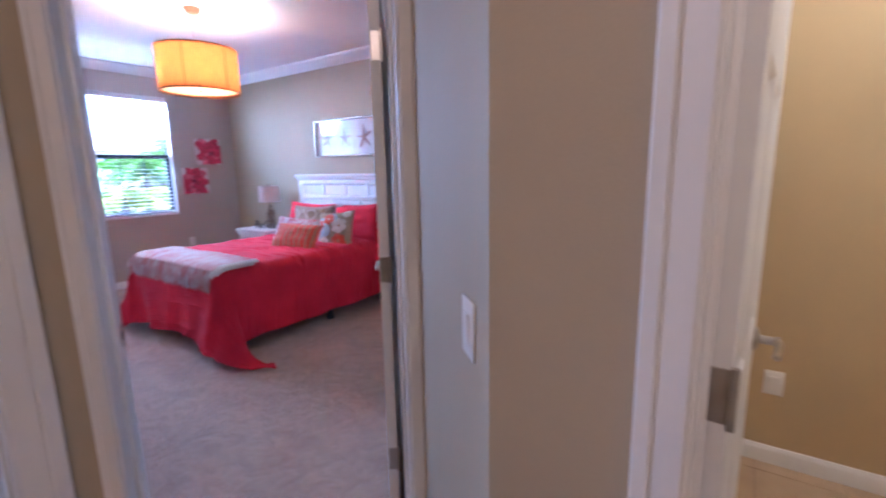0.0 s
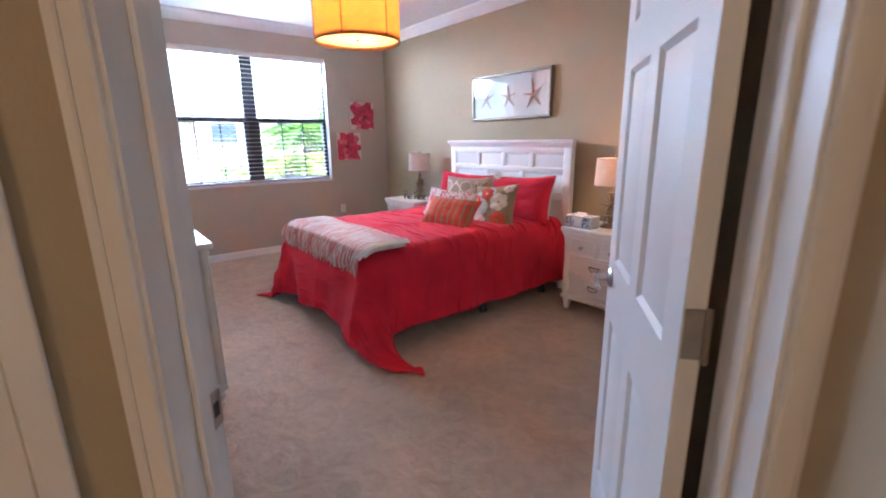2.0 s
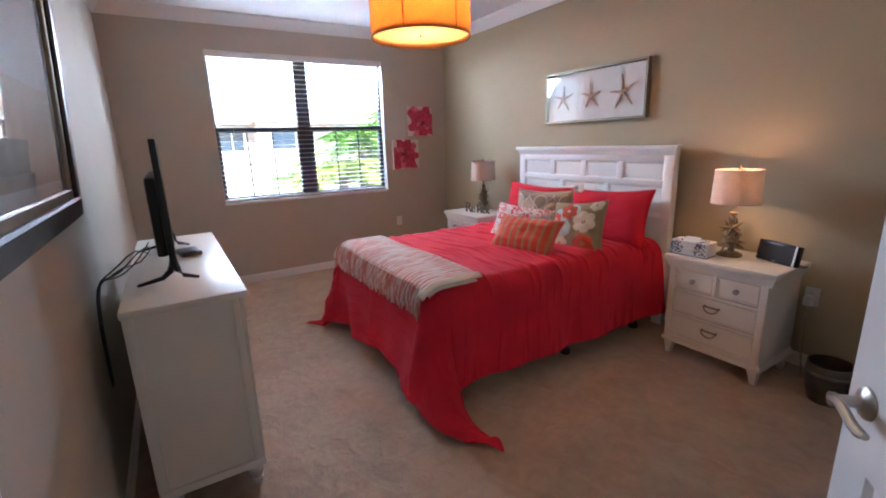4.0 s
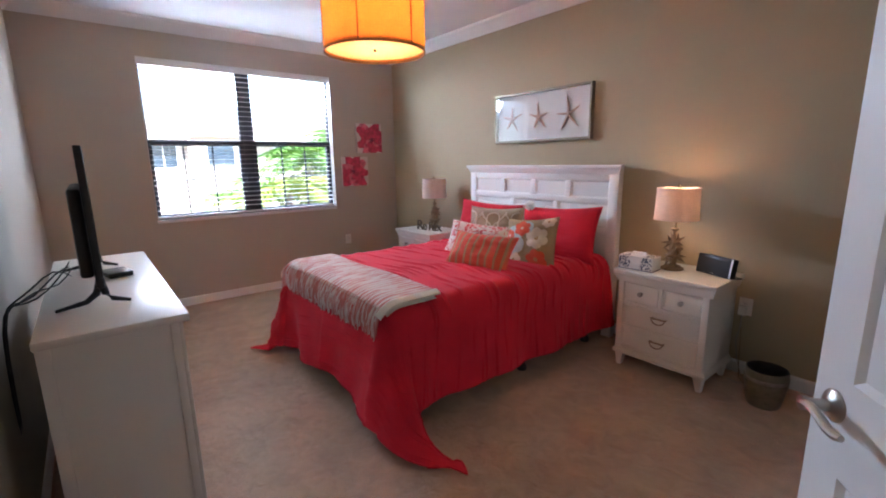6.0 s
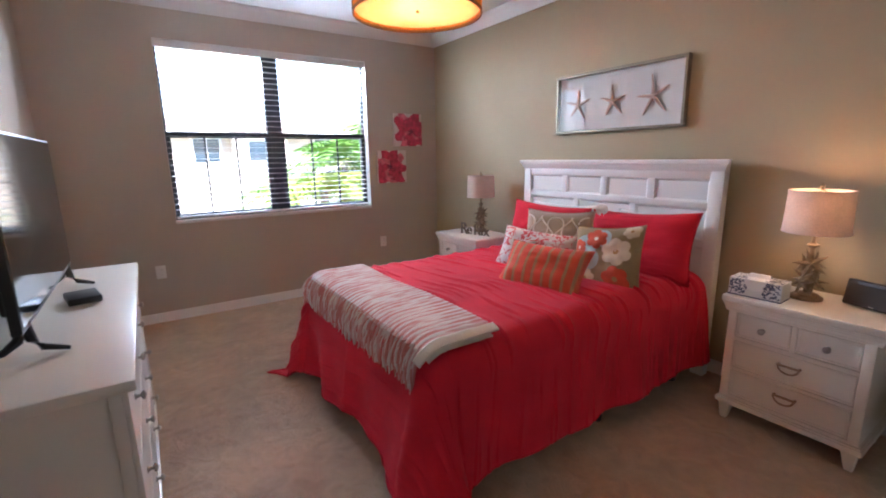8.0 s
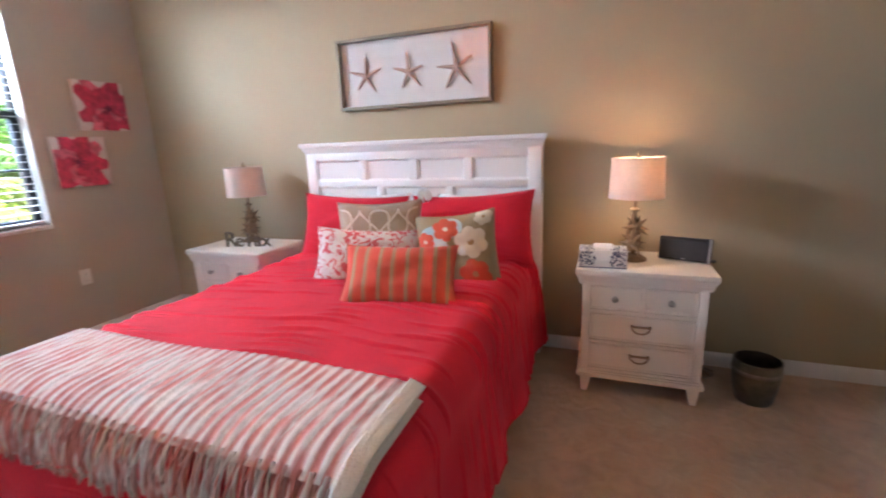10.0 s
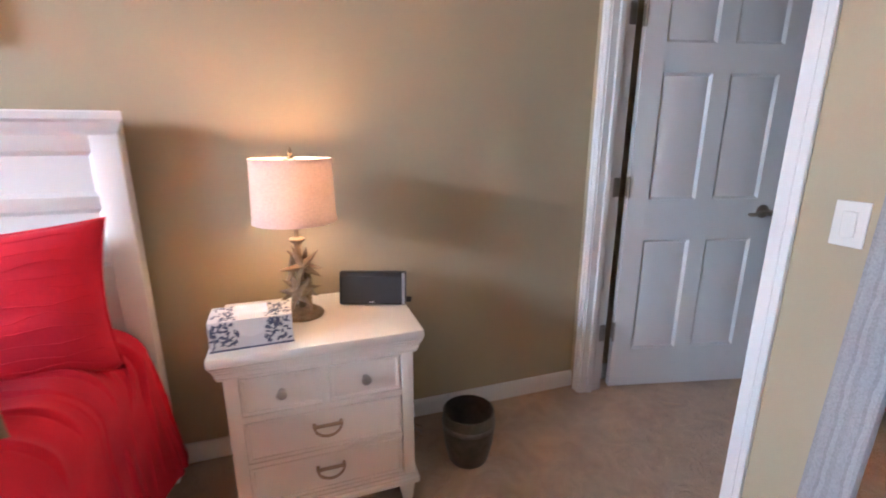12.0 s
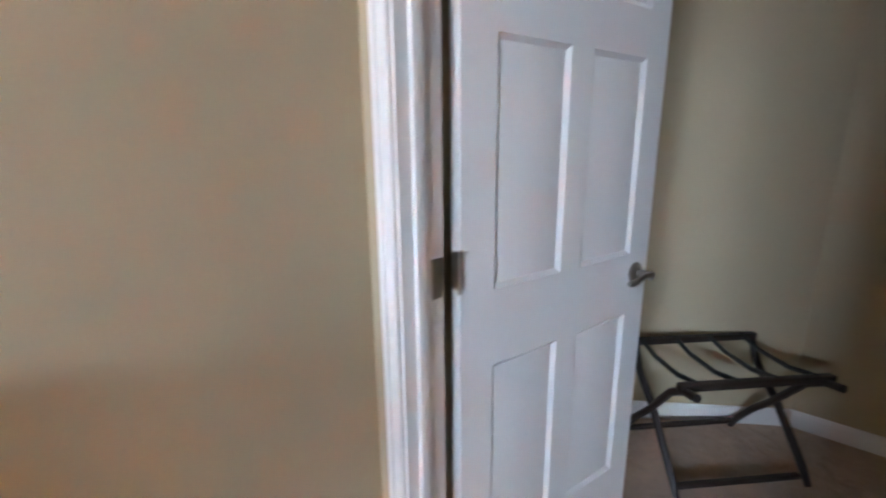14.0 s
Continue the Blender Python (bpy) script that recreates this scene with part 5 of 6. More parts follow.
part("blue_label", boxes((-0.03, 0.0502, 0.012, 0.0, 0.0512, 0.02)), material("blue label", (0.05, 0.12, 0.35), 0.4), med)
for k, (dx, sag) in enumerate(((0.0, 0.10), (0.06, 0.05), (-0.05, 0.14), (0.1, 0.02))):
    c = tagged(part("cable", tube(bmesh.new(), [(-2.45 + dx, 0.85, 1.05 - 0.02 * k), (-2.36 + dx, 0.80, 1.08 - sag), (-2.25 + dx * 0.8, 0.735, 0.935 + 0.02 * k), (-2.18 + dx * 0.6, 0.69, 0.98 - sag * 0.3), (-2.16 + dx * 0.5, 0.66, 0.95), (-2.16 + dx * 0.4, 0.64, 0.80), (-2.17 + dx * 0.3, 0.636, 0.45)], 0.004, 6), BLACKP), "black television cable hanging behind the dresser", "cable")
    s = c.modifiers.new("smooth", "SUBSURF")
    s.levels = s.render_levels = 1

# ---- pictures ----
def frame_bars(w, h, bw, depth, bevel=0.003):
    bm = bmesh.new()
    box(bm, -w / 2, -depth, -h / 2, w / 2, 0, -h / 2 + bw, bevel=bevel, seg=1)
    box(bm, -w / 2, -depth, h / 2 - bw, w / 2, 0, h / 2, bevel=bevel, seg=1)
    box(bm, -w / 2, -depth + 0.0005, -h / 2 + bw, -w / 2 + bw, 0, h / 2 - bw, bevel=bevel, seg=1)
    box(bm, w / 2 - bw, -depth + 0.0005, -h / 2 + bw, w / 2, 0, h / 2 - bw, bevel=bevel, seg=1)
    return bm


pic = thing("starfish_shadow_box", pose(-2.688, NY - 0.002, 1.808), "silver-framed shadow box with three dried starfish", "framed art")
part("frame", frame_bars(1.066, 0.445, 0.02, 0.045), SILVER, pic, "champagne silver frame")
part("mount", boxes((-0.514, -0.008, -0.203, 0.514, -0.001, 0.203)), MAT_BOARD, pic)
for k, (dx, r, a) in enumerate(((-0.33, 0.118, -4), (-0.02, 0.112, 2), (0.30, 0.135, 6))):
    bm = bmesh.new()
    m0 = pose(dx, -0.016, -0.01, 90) @ pose(0, 0, 0, 0, 0, a)
    for j in range(5):
        an = radians(90 + 72 * j + 4 * math.sin(k * 3 + j * 2))
        q = r * (1 + 0.10 * math.sin(j * 2.3 + k))
        tube(bm, [m0 @ Vector((f * q * math.cos(an + 0.05 * f), f * q * math.sin(an + 0.05 * f), 0)) for f in (0, 0.25, 0.5, 0.75, 1.0)], [0.015, 0.013, 0.010, 0.008, 0.004], 8)
    part("starfish", bm, STAR, pic, "pale brown dried starfish")
pg = part("glazing", boxes((-0.514, -0.040, -0.203, 0.514, -0.038, 0.203)), GLASS, pic)
pg.visible_shadow = False

PETAL = material("crimson petal paint", (0.50, 0.035, 0.09), 0.6, vary=0.45, scale=22, bump=0.3, bump_scale=90)
PETAL2 = material("rose petal paint", (0.62, 0.14, 0.20), 0.6, vary=0.35, scale=25, bump=0.3, bump_scale=90)
DEEP = material("dark wine paint", (0.16, 0.01, 0.05), 0.6, vary=0.3, scale=30)
CANV = material("pale pink canvas", (0.66, 0.58, 0.55), 0.8, vary=0.06, scale=12, bump=0.3, bump_scale=400)


def canvas(m, label, seed, flip):
    t = thing("flower_canvas", m, label, "canvas art", "flower canvases")
    S = 0.178
    part("stretched_canvas", boxes((-S, -0.03, -S, S, -0.001, S), bevel=0.004), CANV, t)
    r = random.Random(seed)
    cx, cz = (0.04 if not flip else -0.03), (-0.02 if not flip else 0.0)
    for k in range(9):
        a = 2 * math.pi * k / 9 + r.uniform(-0.2, 0.2) + seed
        ln, wd = r.uniform(0.20, 0.27), r.uniform(0.085, 0.115)
        bm = bmesh.new()
        out = []
        for j in range(14):
            b_ = 2 * math.pi * j / 14
            x, z = ln * 0.5 + ln * 0.5 * math.cos(b_), wd * math.sin(b_) * (0.8 + 0.3 * math.cos(b_ * 3))
            X, Z = cx + x * math.cos(a) - z * math.sin(a), cz + x * math.sin(a) + z * math.cos(a)
            out.append((max(-S, min(S, X)), max(-S, min(S, Z))))
        vs = [bm.verts.new((x, -0.0305 - 0.0004 * k, z)) for x, z in out]
        c = bm.verts.new((cx + ln * 0.5 * math.cos(a), -0.0312 - 0.0004 * k, cz + ln * 0.5 * math.sin(a)))
        for j in range(14):
            bm.faces.new((c, vs[j], vs[(j + 1) % 14]))
        part("painted_petal", bm, PETAL if k % 3 else PETAL2, t)
    bm = bmesh.new()
    for j in range(9):
        a = 2 * math.pi * j / 9
        box(bm, -0.004, -0.0362, 0, 0.004, -0.0355, 0.035 + 0.02 * r.random(), m=Matrix.Translation((cx, 0, cz)) @ pose(0, 0, 0, 0, math.degrees(a), 0))
    part("painted_stamens", bm, DEEP, t)
    return t


canvas(pose(WX + 0.001, 3.808, 1.718, 0, 0, 90), "small crimson flower painting on stretched canvas, upper one", 2, False)
canvas(pose(WX + 0.001, 3.593, 1.315, 0, 0, 90), "small crimson flower painting on stretched canvas, lower one", 7, True)

# large framed picture over the dresser end, tilted forward on its wire
fp = thing("framed_picture", pose(-1.62, SY + 0.035, 1.65, 3.2, 0, 180), "large beach picture in a dark wooden frame", "framed art")
part("frame", frame_bars(1.12, 0.86, 0.075, 0.035, 0.008), DARKWOOD, fp, "dark brown wooden frame")
part("inner_frame", frame_bars(0.972, 0.712, 0.035, 0.022, 0.004), SILVER, fp)
part("mount", boxes((-0.452, -0.008, -0.322, 0.452, -0.002, 0.322)), MAT_BOARD, fp)
part("print_sand", boxes((-0.41, -0.0095, -0.28, 0.41, -0.0081, 0.0)), material("sand print", (0.42, 0.37, 0.27), 0.6, vary=0.2, scale=10), fp)
part("print_sky", boxes((-0.41, -0.0095, 0.0, 0.41, -0.0081, 0.28)), material("sky print", (0.45, 0.52, 0.55), 0.6, vary=0.15, scale=6), fp)
g2 = part("glazing", boxes((-0.452, -0.0135, -0.322, 0.452, -0.0120, 0.322)), GLASS, fp)
g2.visible_shadow = False

# ---- leaning mirror ----
lm = thing("leaning_mirror", pose(-0.112, 2.65, 0.0, 0, 0, -90) @ pose(0, 0, 0, -4.1), "full-length mirror in a weathered grey wood frame leaning on the wall", "mirror")
MW, MH, MB = 0.76, 1.50, 0.105
WOODG = striped("weathered grey boards", (0.2, 0.35, 0.55, 0.8), [(0.37, 0.36, 0.36), (0.325, 0.315, 0.31), (0.40, 0.39, 0.385), (0.345, 0.335, 0.33), (0.38, 0.37, 0.37)], 0.05, 0.75, "X", 0.02)
for nm, r in (("frame_stile", (-MW / 2, -MW / 2 + MB, 0, MH)), ("frame_stile", (MW / 2 - MB, MW / 2, 0, MH)), ("frame_rail", (-MW / 2 + MB, MW / 2 - MB, 0, MB)), ("frame_rail", (-MW / 2 + MB, MW / 2 - MB, MH - MB, MH))):
    part(nm, boxes((r[0], -0.03, r[2] + 0.002, r[1], 0.0, r[3] - 0.002), bevel=0.004), WOODG, lm)
part("mirror_glass", boxes((-MW / 2 + MB - 0.004, -0.016, MB - 0.004, MW / 2 - MB + 0.004, -0.012, MH - MB + 0.004)), MIRROR, lm)

# ---- plates ----
def plate(m, kind_, label):
    t = thing(kind_, m, label, kind_.replace("_", " "))
    part("cover", boxes((-0.038, -0.006, -0.058, 0.038, 0, 0.058), bevel=0.0025), PLATE, t)
    if kind_ == "light_switch":
        part("rocker", box(bmesh.new(), -0.0165, -0.0095, -0.033, 0.0165, -0.0055, 0.033, bevel=0.0015, m=pose(0, 0, 0, 3), seg=1), PLATE, t)
    else:
        for z in (-0.02, 0.02):
            part("socket", lathe(bmesh.new(), [(0.017, 0), (0.017, 0.0035), (0.001, 0.0035)], 20, Matrix.Translation((0, -0.0055, z)) @ pose(0, 0, 0, 90)), PLATE, t)
            part("slot", boxes((-0.0075, -0.0094, z - 0.004, -0.0055, -0.0089, z + 0.005), (0.0055, -0.0094, z - 0.004, 0.0075, -0.0089, z + 0.004)), BLACKP, t)
    return t


plate(pose(0, 3.112, 1.086, 0, 0, -90), "light_switch", "white rocker light switch beside the closet")
plate(pose(0.884, 1.0455, 1.112, 0, 0, -43.2), "light_switch", "white rocker light switch in the hall")
plate(pose(1.49, 2.77, 0.41), "light_switch", "white switch plate in the bathroom")
plate(pose(WX, 3.455, 0.475, 0, 0, 90), "wall_outlet", "white wall outlet under the flower canvases")
plate(pose(WX, 1.275, 0.455, 0, 0, 90), "wall_outlet", "white wall outlet beside the dresser")
plate(pose(-0.965, NY, 0.462), "wall_outlet", "white wall outlet behind the nightstand")
adp = thing("power_adapter", pose(-0.972, NY - 0.009, 0.442), "white plug-in power adapter with cord", "adapter")
part("body", boxes((-0.02, -0.045, -0.03, 0.02, 0.0, 0.03), bevel=0.005), PLATE, adp)
part("cord", tube(bmesh.new(), [(0, -0.03, -0.03), (0.005, -0.04, -0.1), (-0.01, -0.05, -0.2), (0.01, -0.06, -0.32), (0.05, -0.09, -0.41), (0.10, -0.12, -0.437), (0.06, -0.17, -0.44), (0.0, -0.15, -0.438)], 0.003, 6), material("grey cord", (0.35, 0.33, 0.3), 0.6), adp)
cd = tagged(part("lamp_cord", tube(bmesh.new(), [(-0.99, 4.17, 0.46), (-0.965, 4.165, 0.30), (-0.955, 4.15, 0.12), (-0.93, 4.10, 0.012), (-0.88, 4.03, 0.008), (-0.86, 4.10, 0.008), (-0.92, 4.15, 0.008)], 0.003, 6), BRONZE), "brown lamp cord trailing behind the nightstand", "cord")

# ---- blind ----
bl = thing("window_blind", Matrix(), "white wooden slat blind, lowered with the slats open", "blind")
BXC = WX - 0.052
part("headrail", boxes((BXC - 0.028, W0 + 0.008, WZ1 - 0.05, BXC + 0.028, W1 - 0.008, WZ1 - 0.006), bevel=0.002), BLIND, bl)
part("valance", boxes((BXC + 0.029, W0 + 0.006, WZ1 - 0.062, BXC + 0.040, W1 - 0.006, WZ1 - 0.005), bevel=0.003), BLIND, bl)
slat_me = None
z = WZ1 - 0.09
while z > WZ0 + 0.05:
    if slat_me is None:
        slat_me = to_mesh("slat", box(bmesh.new(), -0.024, W0 + 0.012, -0.0014, 0.024, W1 - 0.012, 0.0014, bevel=0.0006, m=pose(0, 0, 0, 0, 2, 0), seg=1), BLIND)
    s = new("slat", slat_me)
    s.parent = bl
    s.location = (BXC, 0, z)
    z -= 0.0492
part("bottom_rail", boxes((BXC - 0.024, W0 + 0.012, WZ0 + 0.012, BXC + 0.024, W1 - 0.012, WZ0 + 0.030), bevel=0.003), BLIND, bl)
for y in (W0 + 0.18, W0 + 0.66, W1 - 0.66, W1 - 0.18):
    part("ladder_cord", tube(bmesh.new(), [(BXC + 0.026, y, WZ0 + 0.02), (BXC + 0.026, y, WZ1 - 0.05)], 0.0010, 5), BLIND, bl)

# ---- closet: luggage rack ----
rk = thing("luggage_rack", pose(1.43, 3.745, 0, 0, 0, -43), "folding dark wood luggage rack standing open in the closet", "luggage rack")
RL, RW, RH = 0.308, 0.19, 0.49
for s in (-1, 1):
    part("top_rail", boxes((-RL, s * RW - 0.016, RH - 0.03, RL, s * RW + 0.016, RH), bevel=0.005), DARKWOOD, rk)
    for x in (-RL + 0.03, RL - 0.03):
        if s > 0:
            line = [(s * RW, RH - 0.01), (s * RW * 0.72, RH - 0.12), (0, 0.25), (-s * RW * 0.8, 0.07), (-s * RW * 1.05, 0.0)]
        else:  # bentwood legs that run out flat at the top
            line = [(s * RW * 1.42, RH - 0.012), (s * RW * 1.05, RH - 0.026), (s * RW * 0.68, RH - 0.07), (s * RW * 0.36, RH - 0.145), (0, 0.26), (-s * RW * 0.45, 0.17), (-s * RW * 0.85, 0.07), (-s * RW * 1.05, 0.0)]
        part("leg", tube(bmesh.new(), [(x + 0.012 * s, y, z) for y, z in line], [0.016] * (len(line) - 1) + [0.013], 8), DARKWOOD, rk)
    part("stretcher", boxes((-RL + 0.05, -s * RW * 0.96 - 0.011, 0.03, RL - 0.05, -s * RW * 0.96 + 0.011, 0.052), bevel=0.004), DARKWOOD, rk)
for k in range(4):
    x = -RL + 0.07 + (2 * RL - 0.14) * k / 3
    part("strap", tube(bmesh.new(), [(x, -RW, RH - 0.004), (x, -RW * 0.4, RH - 0.03), (x, RW * 0.4, RH - 0.03), (x, RW, RH - 0.004)], 0.010, 6), BLACKM, rk)

# ---- second bedroom ----
ch = thing("tall_chest", pose(-2.30, 0.295, 0), "weathered grey tall chest of drawers in the second bedroom", "chest of drawers")
part("carcass", boxes((-0.47, -0.185, 0.07, 0.47, 0.185, 1.285), bevel=0.004), GREYWOOD, ch)
part("top", boxes((-0.485, -0.195, 1.285, 0.485, 0.195, 1.315), bevel=0.004), GREYWOOD, ch)
for sx in (-0.44, 0.44):
    for sy in (-0.155, 0.155):
        part("foot", boxes((sx - 0.03, sy - 0.03, 0, sx + 0.03, sy + 0.03, 0.07), bevel=0.004), GREYWOOD, ch)
for k in range(5):
    dr = part("drawer", boxes((-0.445, -0.198, 0.10 + 0.235 * k, 0.445, -0.1851, 0.32 + 0.235 * k), bevel=0.003), GREYWOOD, ch)
    part("pull", tube(bmesh.new(), [(-0.05, -0.199, 0.21 + 0.235 * k), (-0.04, -0.22, 0.21 + 0.235 * k), (0.04, -0.22, 0.21 + 0.235 * k), (0.05, -0.199, 0.21 + 0.235 * k)], 0.005, 6), NICKEL, dr)
tv2 = thing("television", pose(-2.34, 0.40, 1.315, 0, 0, 180), "black television on the grey chest", "television")
part("panel", boxes((-0.45, -0.012, 0.07, 0.45, 0.012, 0.60), bevel=0.003), BLACKP, tv2)
part("screen", boxes((-0.44, 0.0121, 0.08, 0.44, 0.0131, 0.592)), SCREEN, tv2)
for sx in (-0.33, 0.33):
    part("foot", tube(bmesh.new(), [(sx, -0.1, 0.006), (sx, -0.02, 0.03), (sx, 0, 0.08), (sx, 0.02, 0.03), (sx, 0.1, 0.006)], 0.01, 6), BLACKP, tv2)
for dx, low in ((0.0, 0.35), (0.03, 0.12), (-0.02, 0.02)):
    tagged(part("tv_cable", tube(bmesh.new(), [(-1.95 + dx, 0.42, 1.50), (-1.88 + dx, 0.45, 1.36), (-1.80 + dx, 0.515, 1.30), (-1.79 + dx, 0.53, 1.0), (-1.77 + dx * 2, 0.535, 0.6), (-1.79 + dx, 0.54, 0.3), (-1.84 + dx, 0.545, low)], 0.005, 6), BLACKP), "black television cable hanging behind the grey chest", "cable")
op = thing("framed_print", pose(-0.95, 0.563, 1.62), "silver-framed blue seascape print", "framed art")
part("frame", frame_bars(0.84, 0.66, 0.03, 0.025), material("pale silver frame", (0.55, 0.56, 0.58), 0.4, metal=0.5), op)
part("print", boxes((-0.392, -0.008, -0.302, 0.392, -0.001, 0.302)), material("blue grey seascape", (0.17, 0.21, 0.24), 0.35, vary=0.35, scale=5), op)

# ---- bathroom ----
bl2 = thing("ceiling_light", pose(1.95, 1.9, CZ), "frosted glass ceiling light in the bathroom", "ceiling light")
part("base", lathe(bmesh.new(), [(0.001, 0), (0.15, 0), (0.15, -0.02), (0.001, -0.02)], 32), NICKEL, bl2)
part("bowl", lathe(bmesh.new(), [(0.14, -0.021), (0.13, -0.06), (0.09, -0.09), (0.001, -0.10)], 32, None, False), fabric_shade("frosted bowl", (0.85, 0.8, 0.7), 0.8), bl2)
bulb("bath_light", (1.95, 1.9, CZ - 0.18), BATH_W, (1.0, 0.78, 0.46), 0.1)
twl = thing("hanging_towel", pose(1.135, 2.35, 1.45), "dark red towel on a rail in the bathroom", "towel")
part("rail", tube(bmesh.new(), [(0.0, -0.3, 0.25), (0.04, -0.3, 0.25), (0.04, 0.3, 0.25), (0.0, 0.3, 0.25)], 0.008, 8), NICKEL, twl)
part("cloth", boxes((0.02, -0.22, -0.40, 0.032, 0.22, 0.26), (0.048, -0.22, -0.3, 0.06, 0.22, 0.26), (0.02, -0.22, 0.255, 0.06, 0.22, 0.268), bevel=0.004), material("dark red terry", (0.10, 0.012, 0.012), 0.95, vary=0.15, scale=30, bump=0.8, bump_scale=300), twl)

# ---- outside ----
GZ = -3.0
solid("ground", boxes((-400, -400, GZ - 0.3, 400, 400, GZ)), material("sunlit lawn and sand", (0.20, 0.20, 0.11), 0.95, vary=0.35, scale=0.4), "pale lawn round the houses", "ground")
solid("wall_outer", boxes((-5.4, -3.3, GZ, -5.28, 4.5, -0.12), (-5.28, 4.33, GZ, 2.8, 4.45, CZ + 0.3), (-5.28, -3.4, GZ, 2.8, -3.22, CZ + 0.3), (2.76, -3.22, GZ, 2.9, 4.33, CZ + 0.3)), material("stucco", (0.6, 0.52, 0.42), 0.9, bump=0.4, bump_scale=60), "cream stucco outer wall of the house", "wall")
STUC = material("cream stucco", (0.62, 0.52, 0.42), 0.9, vary=0.06, scale=1.0, bump=0.4, bump_scale=40)
ROOF = material("brown roof tile", (0.34, 0.24, 0.18), 0.85, vary=0.2, scale=4, bump=0.5, bump_scale=12)
WGLASS = material("dark window glass", (0.05, 0.07, 0.09), 0.08)
WTRIM = material("white stucco band", (0.75, 0.73, 0.7), 0.8)


def house(m, label, w, d, eave, peak, wins):
    """x along the front, y back from it; the front faces -y."""
    t = thing("house", m, label, "house")
    part("wall", boxes((-w / 2, 0, 0, w / 2, d, eave)), STUC, t)
    bm = bmesh.new()
    o = 0.5
    a = [(-w / 2 - o, -o, eave), (w / 2 + o, -o, eave), (w / 2 + o, d + o, eave), (-w / 2 - o, d + o, eave)]
    v = [bm.verts.new(p) for p in a] + [bm.verts.new((-w / 2 + d / 2, d / 2, peak)), bm.verts.new((w / 2 - d / 2, d / 2, peak))]
    for f in ((0, 1, 5, 4), (1, 2, 5), (2, 3, 4, 5), (3, 0, 4), (3, 2, 1, 0)):
        bm.faces.new([v[k] for k in f])
    part("roof", bm, ROOF, t)
    part("fascia", boxes((-w / 2 - o, -o - 0.04, eave - 0.18, w / 2 + o, -o, eave + 0.02)), WTRIM, t)
    for x, z in wins:
        wn_ = part("window", boxes((x - 0.65, -0.05, z - 0.65, x + 0.65, 0.02, z + 0.65)), WTRIM, t)
        part("pane", boxes((x - 0.52, -0.07, z - 0.52, x + 0.52, -0.051, z + 0.52)), WGLASS, wn_)
        part("glazing_bar", boxes((x - 0.02, -0.09, z - 0.52, x + 0.02, -0.071, z + 0.52)), WTRIM, wn_)
    return t


nb = house(pose(-24, 3.0, GZ, 0, 0, 90), "two-storey cream stucco house across the garden", 26, 9, 5.75, 6.7, [(x, z) for x in (-11, -8.5, -5, -2.2, 0.9, 6.5, 10) for z in (1.5, 4.85)])
bm = bmesh.new()
g_ = [bm.verts.new(p) for p in ((1.7, -1.2, 5.65), (4.5, -1.2, 5.65), (3.1, -1.2, 6.4), (1.7, 3.0, 5.65), (4.5, 3.0, 5.65), (3.1, 3.0, 6.4))]
for f in ((0, 1, 2), (1, 4, 5, 2), (4, 3, 5), (3, 0, 2, 5), (0, 3, 4, 1)):
    bm.faces.new([g_[k] for k in f])
gable = part("gable", bm, ROOF, nb)
part("bay_wall", boxes((1.9, -1.0, 0, 4.3, 0.0, 5.65)), STUC, nb)
bw = part("window", boxes((2.4, -1.06, 4.25, 3.8, -1.0, 5.4)), WTRIM, nb)
part("pane", boxes((2.53, -1.08, 4.38, 3.67, -1.061, 5.27)), WGLASS, bw)
FENCE = material("tan garden wall", (0.52, 0.40, 0.30), 0.9, vary=0.08, scale=2)
solid("garden_wall", boxes((-17.2, -14, GZ, -17.0, 16, GZ + 2.0)), FENCE, "tan garden wall between the plots", "garden wall")


def palm(m, height, fronds, spread, seed, label, mat):
    """A slim trunk with arching feather fronds of many narrow leaflets."""
    t = thing("palm_tree", m, label, "palm tree")
    r = random.Random(seed)
    part("trunk", tube(bmesh.new(), [(0.06 * math.sin(k), 0.05 * math.cos(k * 1.3), height * k / 8) for k in range(9)], [0.15 - 0.008 * k for k in range(9)], 10), material("palm bark", (0.2, 0.16, 0.11), 0.9, vary=0.3, scale=12) if "palm bark" not in bpy.data.materials else bpy.data.materials["palm bark"], t)
    bm = bmesh.new()
    for k in range(fronds):
        az, up = 2 * math.pi * k / fronds + r.uniform(-0.25, 0.25), r.uniform(0.15, 1.25)
        ln = spread * r.uniform(0.8, 1.15)
        prev = None
        d = Vector((math.cos(az), math.sin(az), 0))
        side = Vector((-math.sin(az), math.cos(az), 0))
        pts = []
        for j in range(15):
            f = j / 14
            pts.append(Vector((0, 0, height)) + d * ln * f * math.cos(up * (1 - f * 0.5)) + Vector((0, 0, ln * (math.sin(up) * f - 0.75 * f * f))))
        for j in range(1, 15):
            f = j / 14
            for s in (-1, 1):
                lw = 0.035 + 0.012 * r.random()
                ll = spread * 0.34 * math.sin(math.pi * (0.12 + 0.84 * f)) * r.uniform(0.8, 1.1)
                p0 = pts[j]
                tip = p0 + side * s * ll * 0.85 + d * ll * 0.45 - Vector((0, 0, ll * r.uniform(0.15, 0.5)))
                ax = (pts[j] - pts[j - 1]).normalized() * lw
                a_, b_, c_, e_ = bm.verts.new(p0 - ax), bm.verts.new(p0 + ax), bm.verts.new((p0 + tip) / 2 + ax * 0.9 + Vector((0, 0, 0.03))), bm.verts.new(tip)
                bm.faces.new((a_, b_, c_)), bm.faces.new((a_, c_, e_))
    part("crown", bm, mat, t, "", 0)
    return t


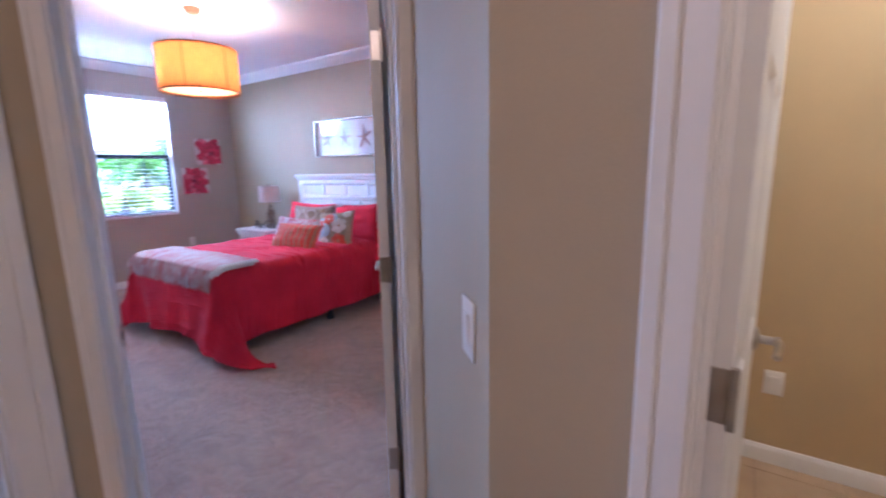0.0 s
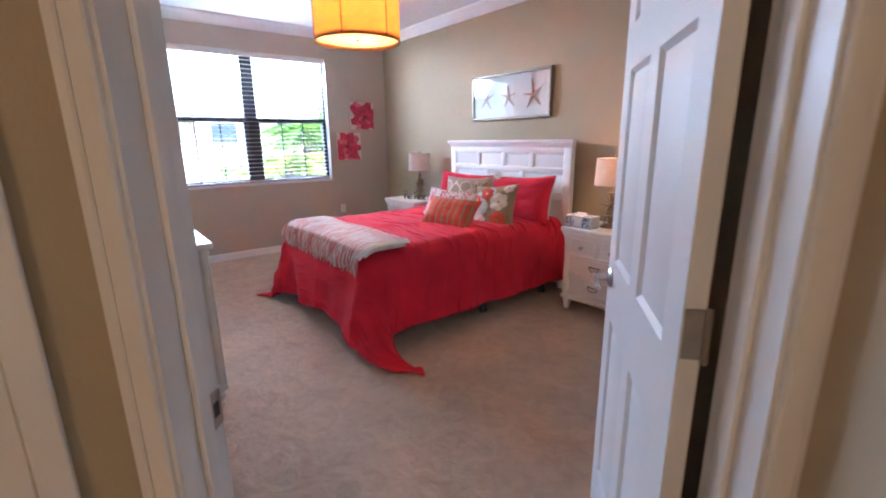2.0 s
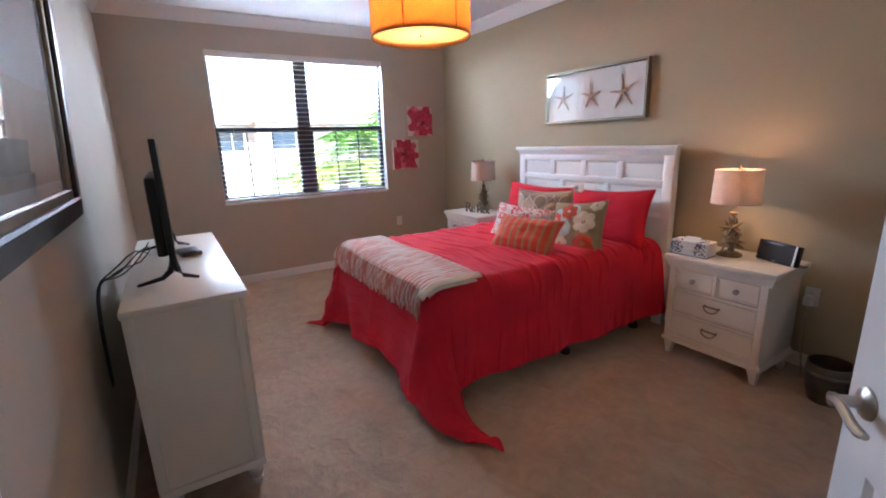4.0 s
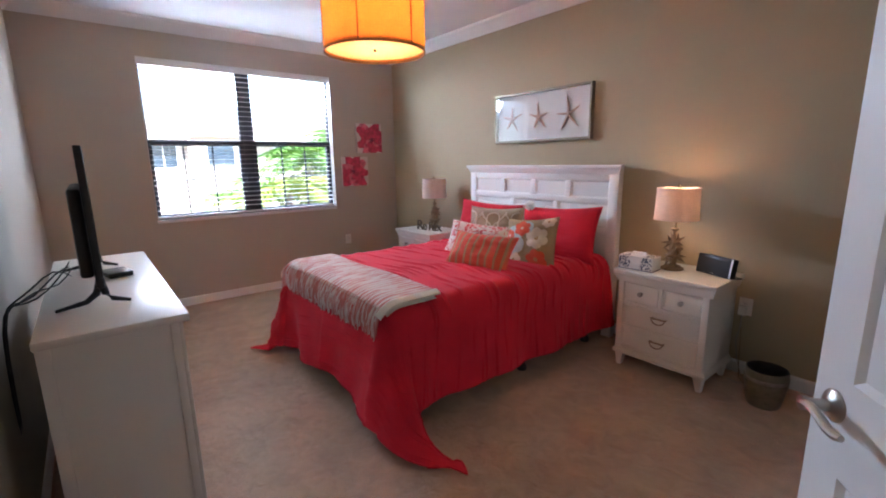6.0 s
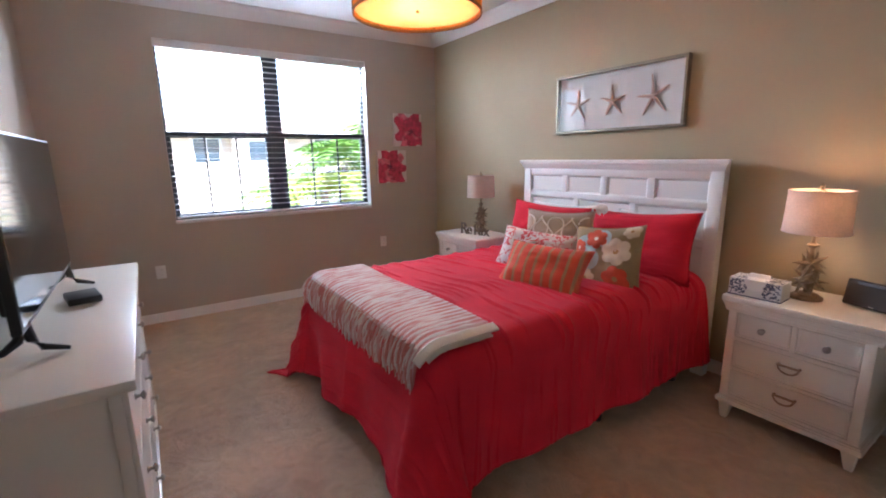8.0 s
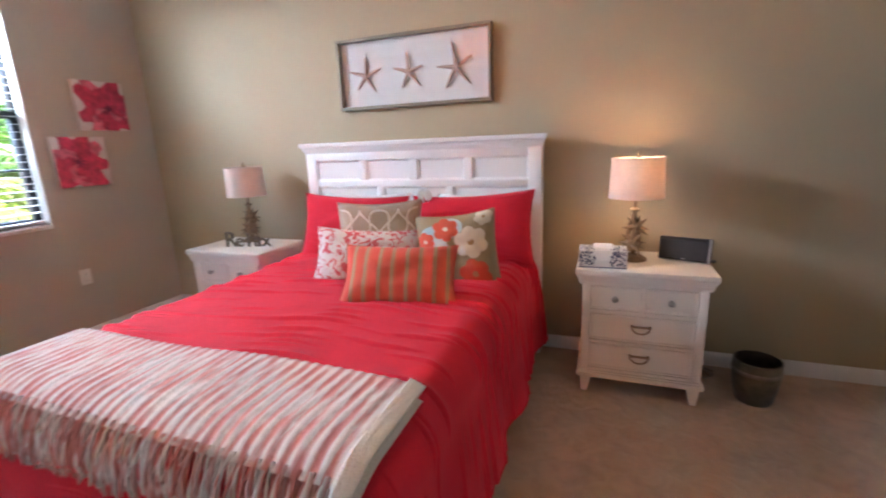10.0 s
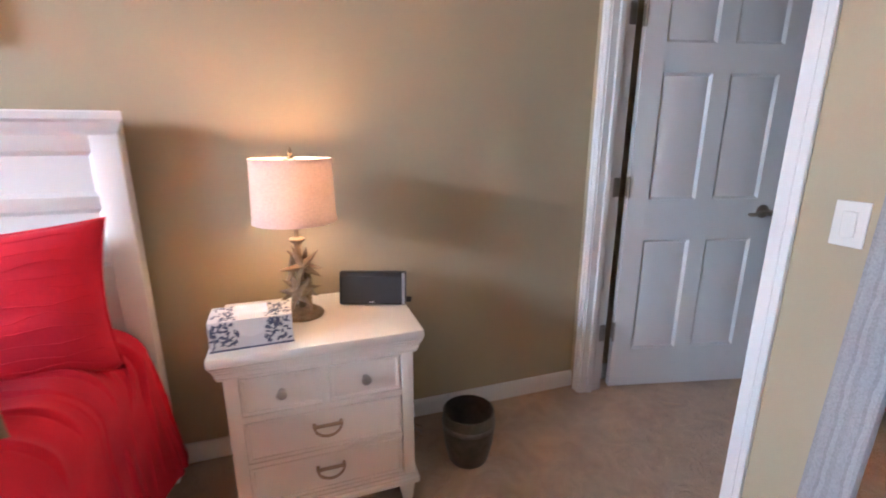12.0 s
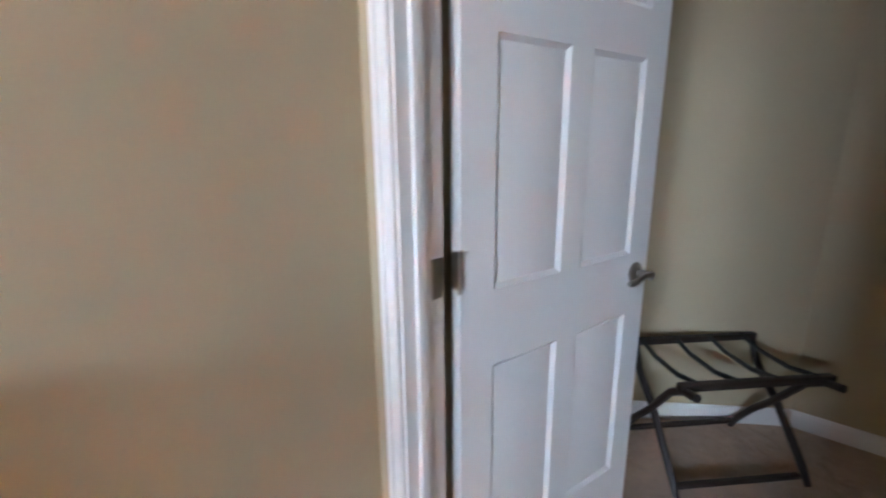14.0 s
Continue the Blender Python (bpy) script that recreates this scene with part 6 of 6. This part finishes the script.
LEAF = material("bright palm leaf", (0.11, 0.23, 0.025), 0.5, vary=0.35, scale=1.5)
LEAF2 = material("yellow green palm leaf", (0.24, 0.31, 0.03), 0.5, vary=0.3, scale=1.5)
for x, y, h, sp, s, mt in ((-11.5, 5.6, 4.3, 2.1, 1, LEAF), (-10.3, 4.6, 3.7, 1.8, 2, LEAF2), (-12.8, 7.6, 4.8, 2.3, 3, LEAF), (-10.8, 6.6, 3.6, 1.9, 4, LEAF2), (-9.6, 4.0, 3.0, 1.5, 9, LEAF), (-11.8, 6.4, 4.0, 2.0, 10, LEAF2), (-13.5, 4.9, 3.4, 1.9, 5, LEAF), (-9.8, 3.4, 2.3, 1.4, 6, LEAF), (-14.5, 9.5, 4.6, 2.3, 7, LEAF), (-12.5, -5.0, 3.2, 1.8, 8, LEAF)):
    palm(pose(x, y, GZ), h, 18, sp, s, "green feather palm outside the window", mt)


def shrub(m, r0, seed, label):
    t = thing("shrub", m, label, "shrub")
    r = random.Random(seed)
    part("stem", tube(bmesh.new(), [(0, 0, 0), (0.03, 0, r0 * 0.8)], 0.05, 6), bpy.data.materials["palm bark"], t)
    bm = bmesh.new()
    for k in range(420):
        v = Vector((r.gauss(0, 1), r.gauss(0, 1), r.gauss(0, 1))).normalized() * r0 * r.uniform(0.55, 1.05) * (1 + 0.25 * noise.noise((k * 0.1, seed, 0)))
        p = v + Vector((0, 0, r0 * 1.15))
        m2 = Matrix.Translation(p) @ Euler((r.uniform(0, 6), r.uniform(0, 6), r.uniform(0, 6))).to_matrix().to_4x4()
        q = [bm.verts.new(m2 @ Vector(c)) for c in ((-0.05, 0, 0), (0, -0.14, 0.02), (0.05, 0, 0), (0, 0.14, 0.02))]
        bm.faces.new(q)
    part("crown", bm, LEAF, t, "", 0)
    return t


for k, (x, y, r0) in enumerate(((-11.0, 8.6, 1.2), (-12.0, 3.2, 0.9), (-13.5, 6.2, 1.5), (-14.0, 1.0, 0.8), (-12.5, 10.5, 1.5))):
    shrub(pose(x, y, GZ), r0, k, "leafy green garden shrub")
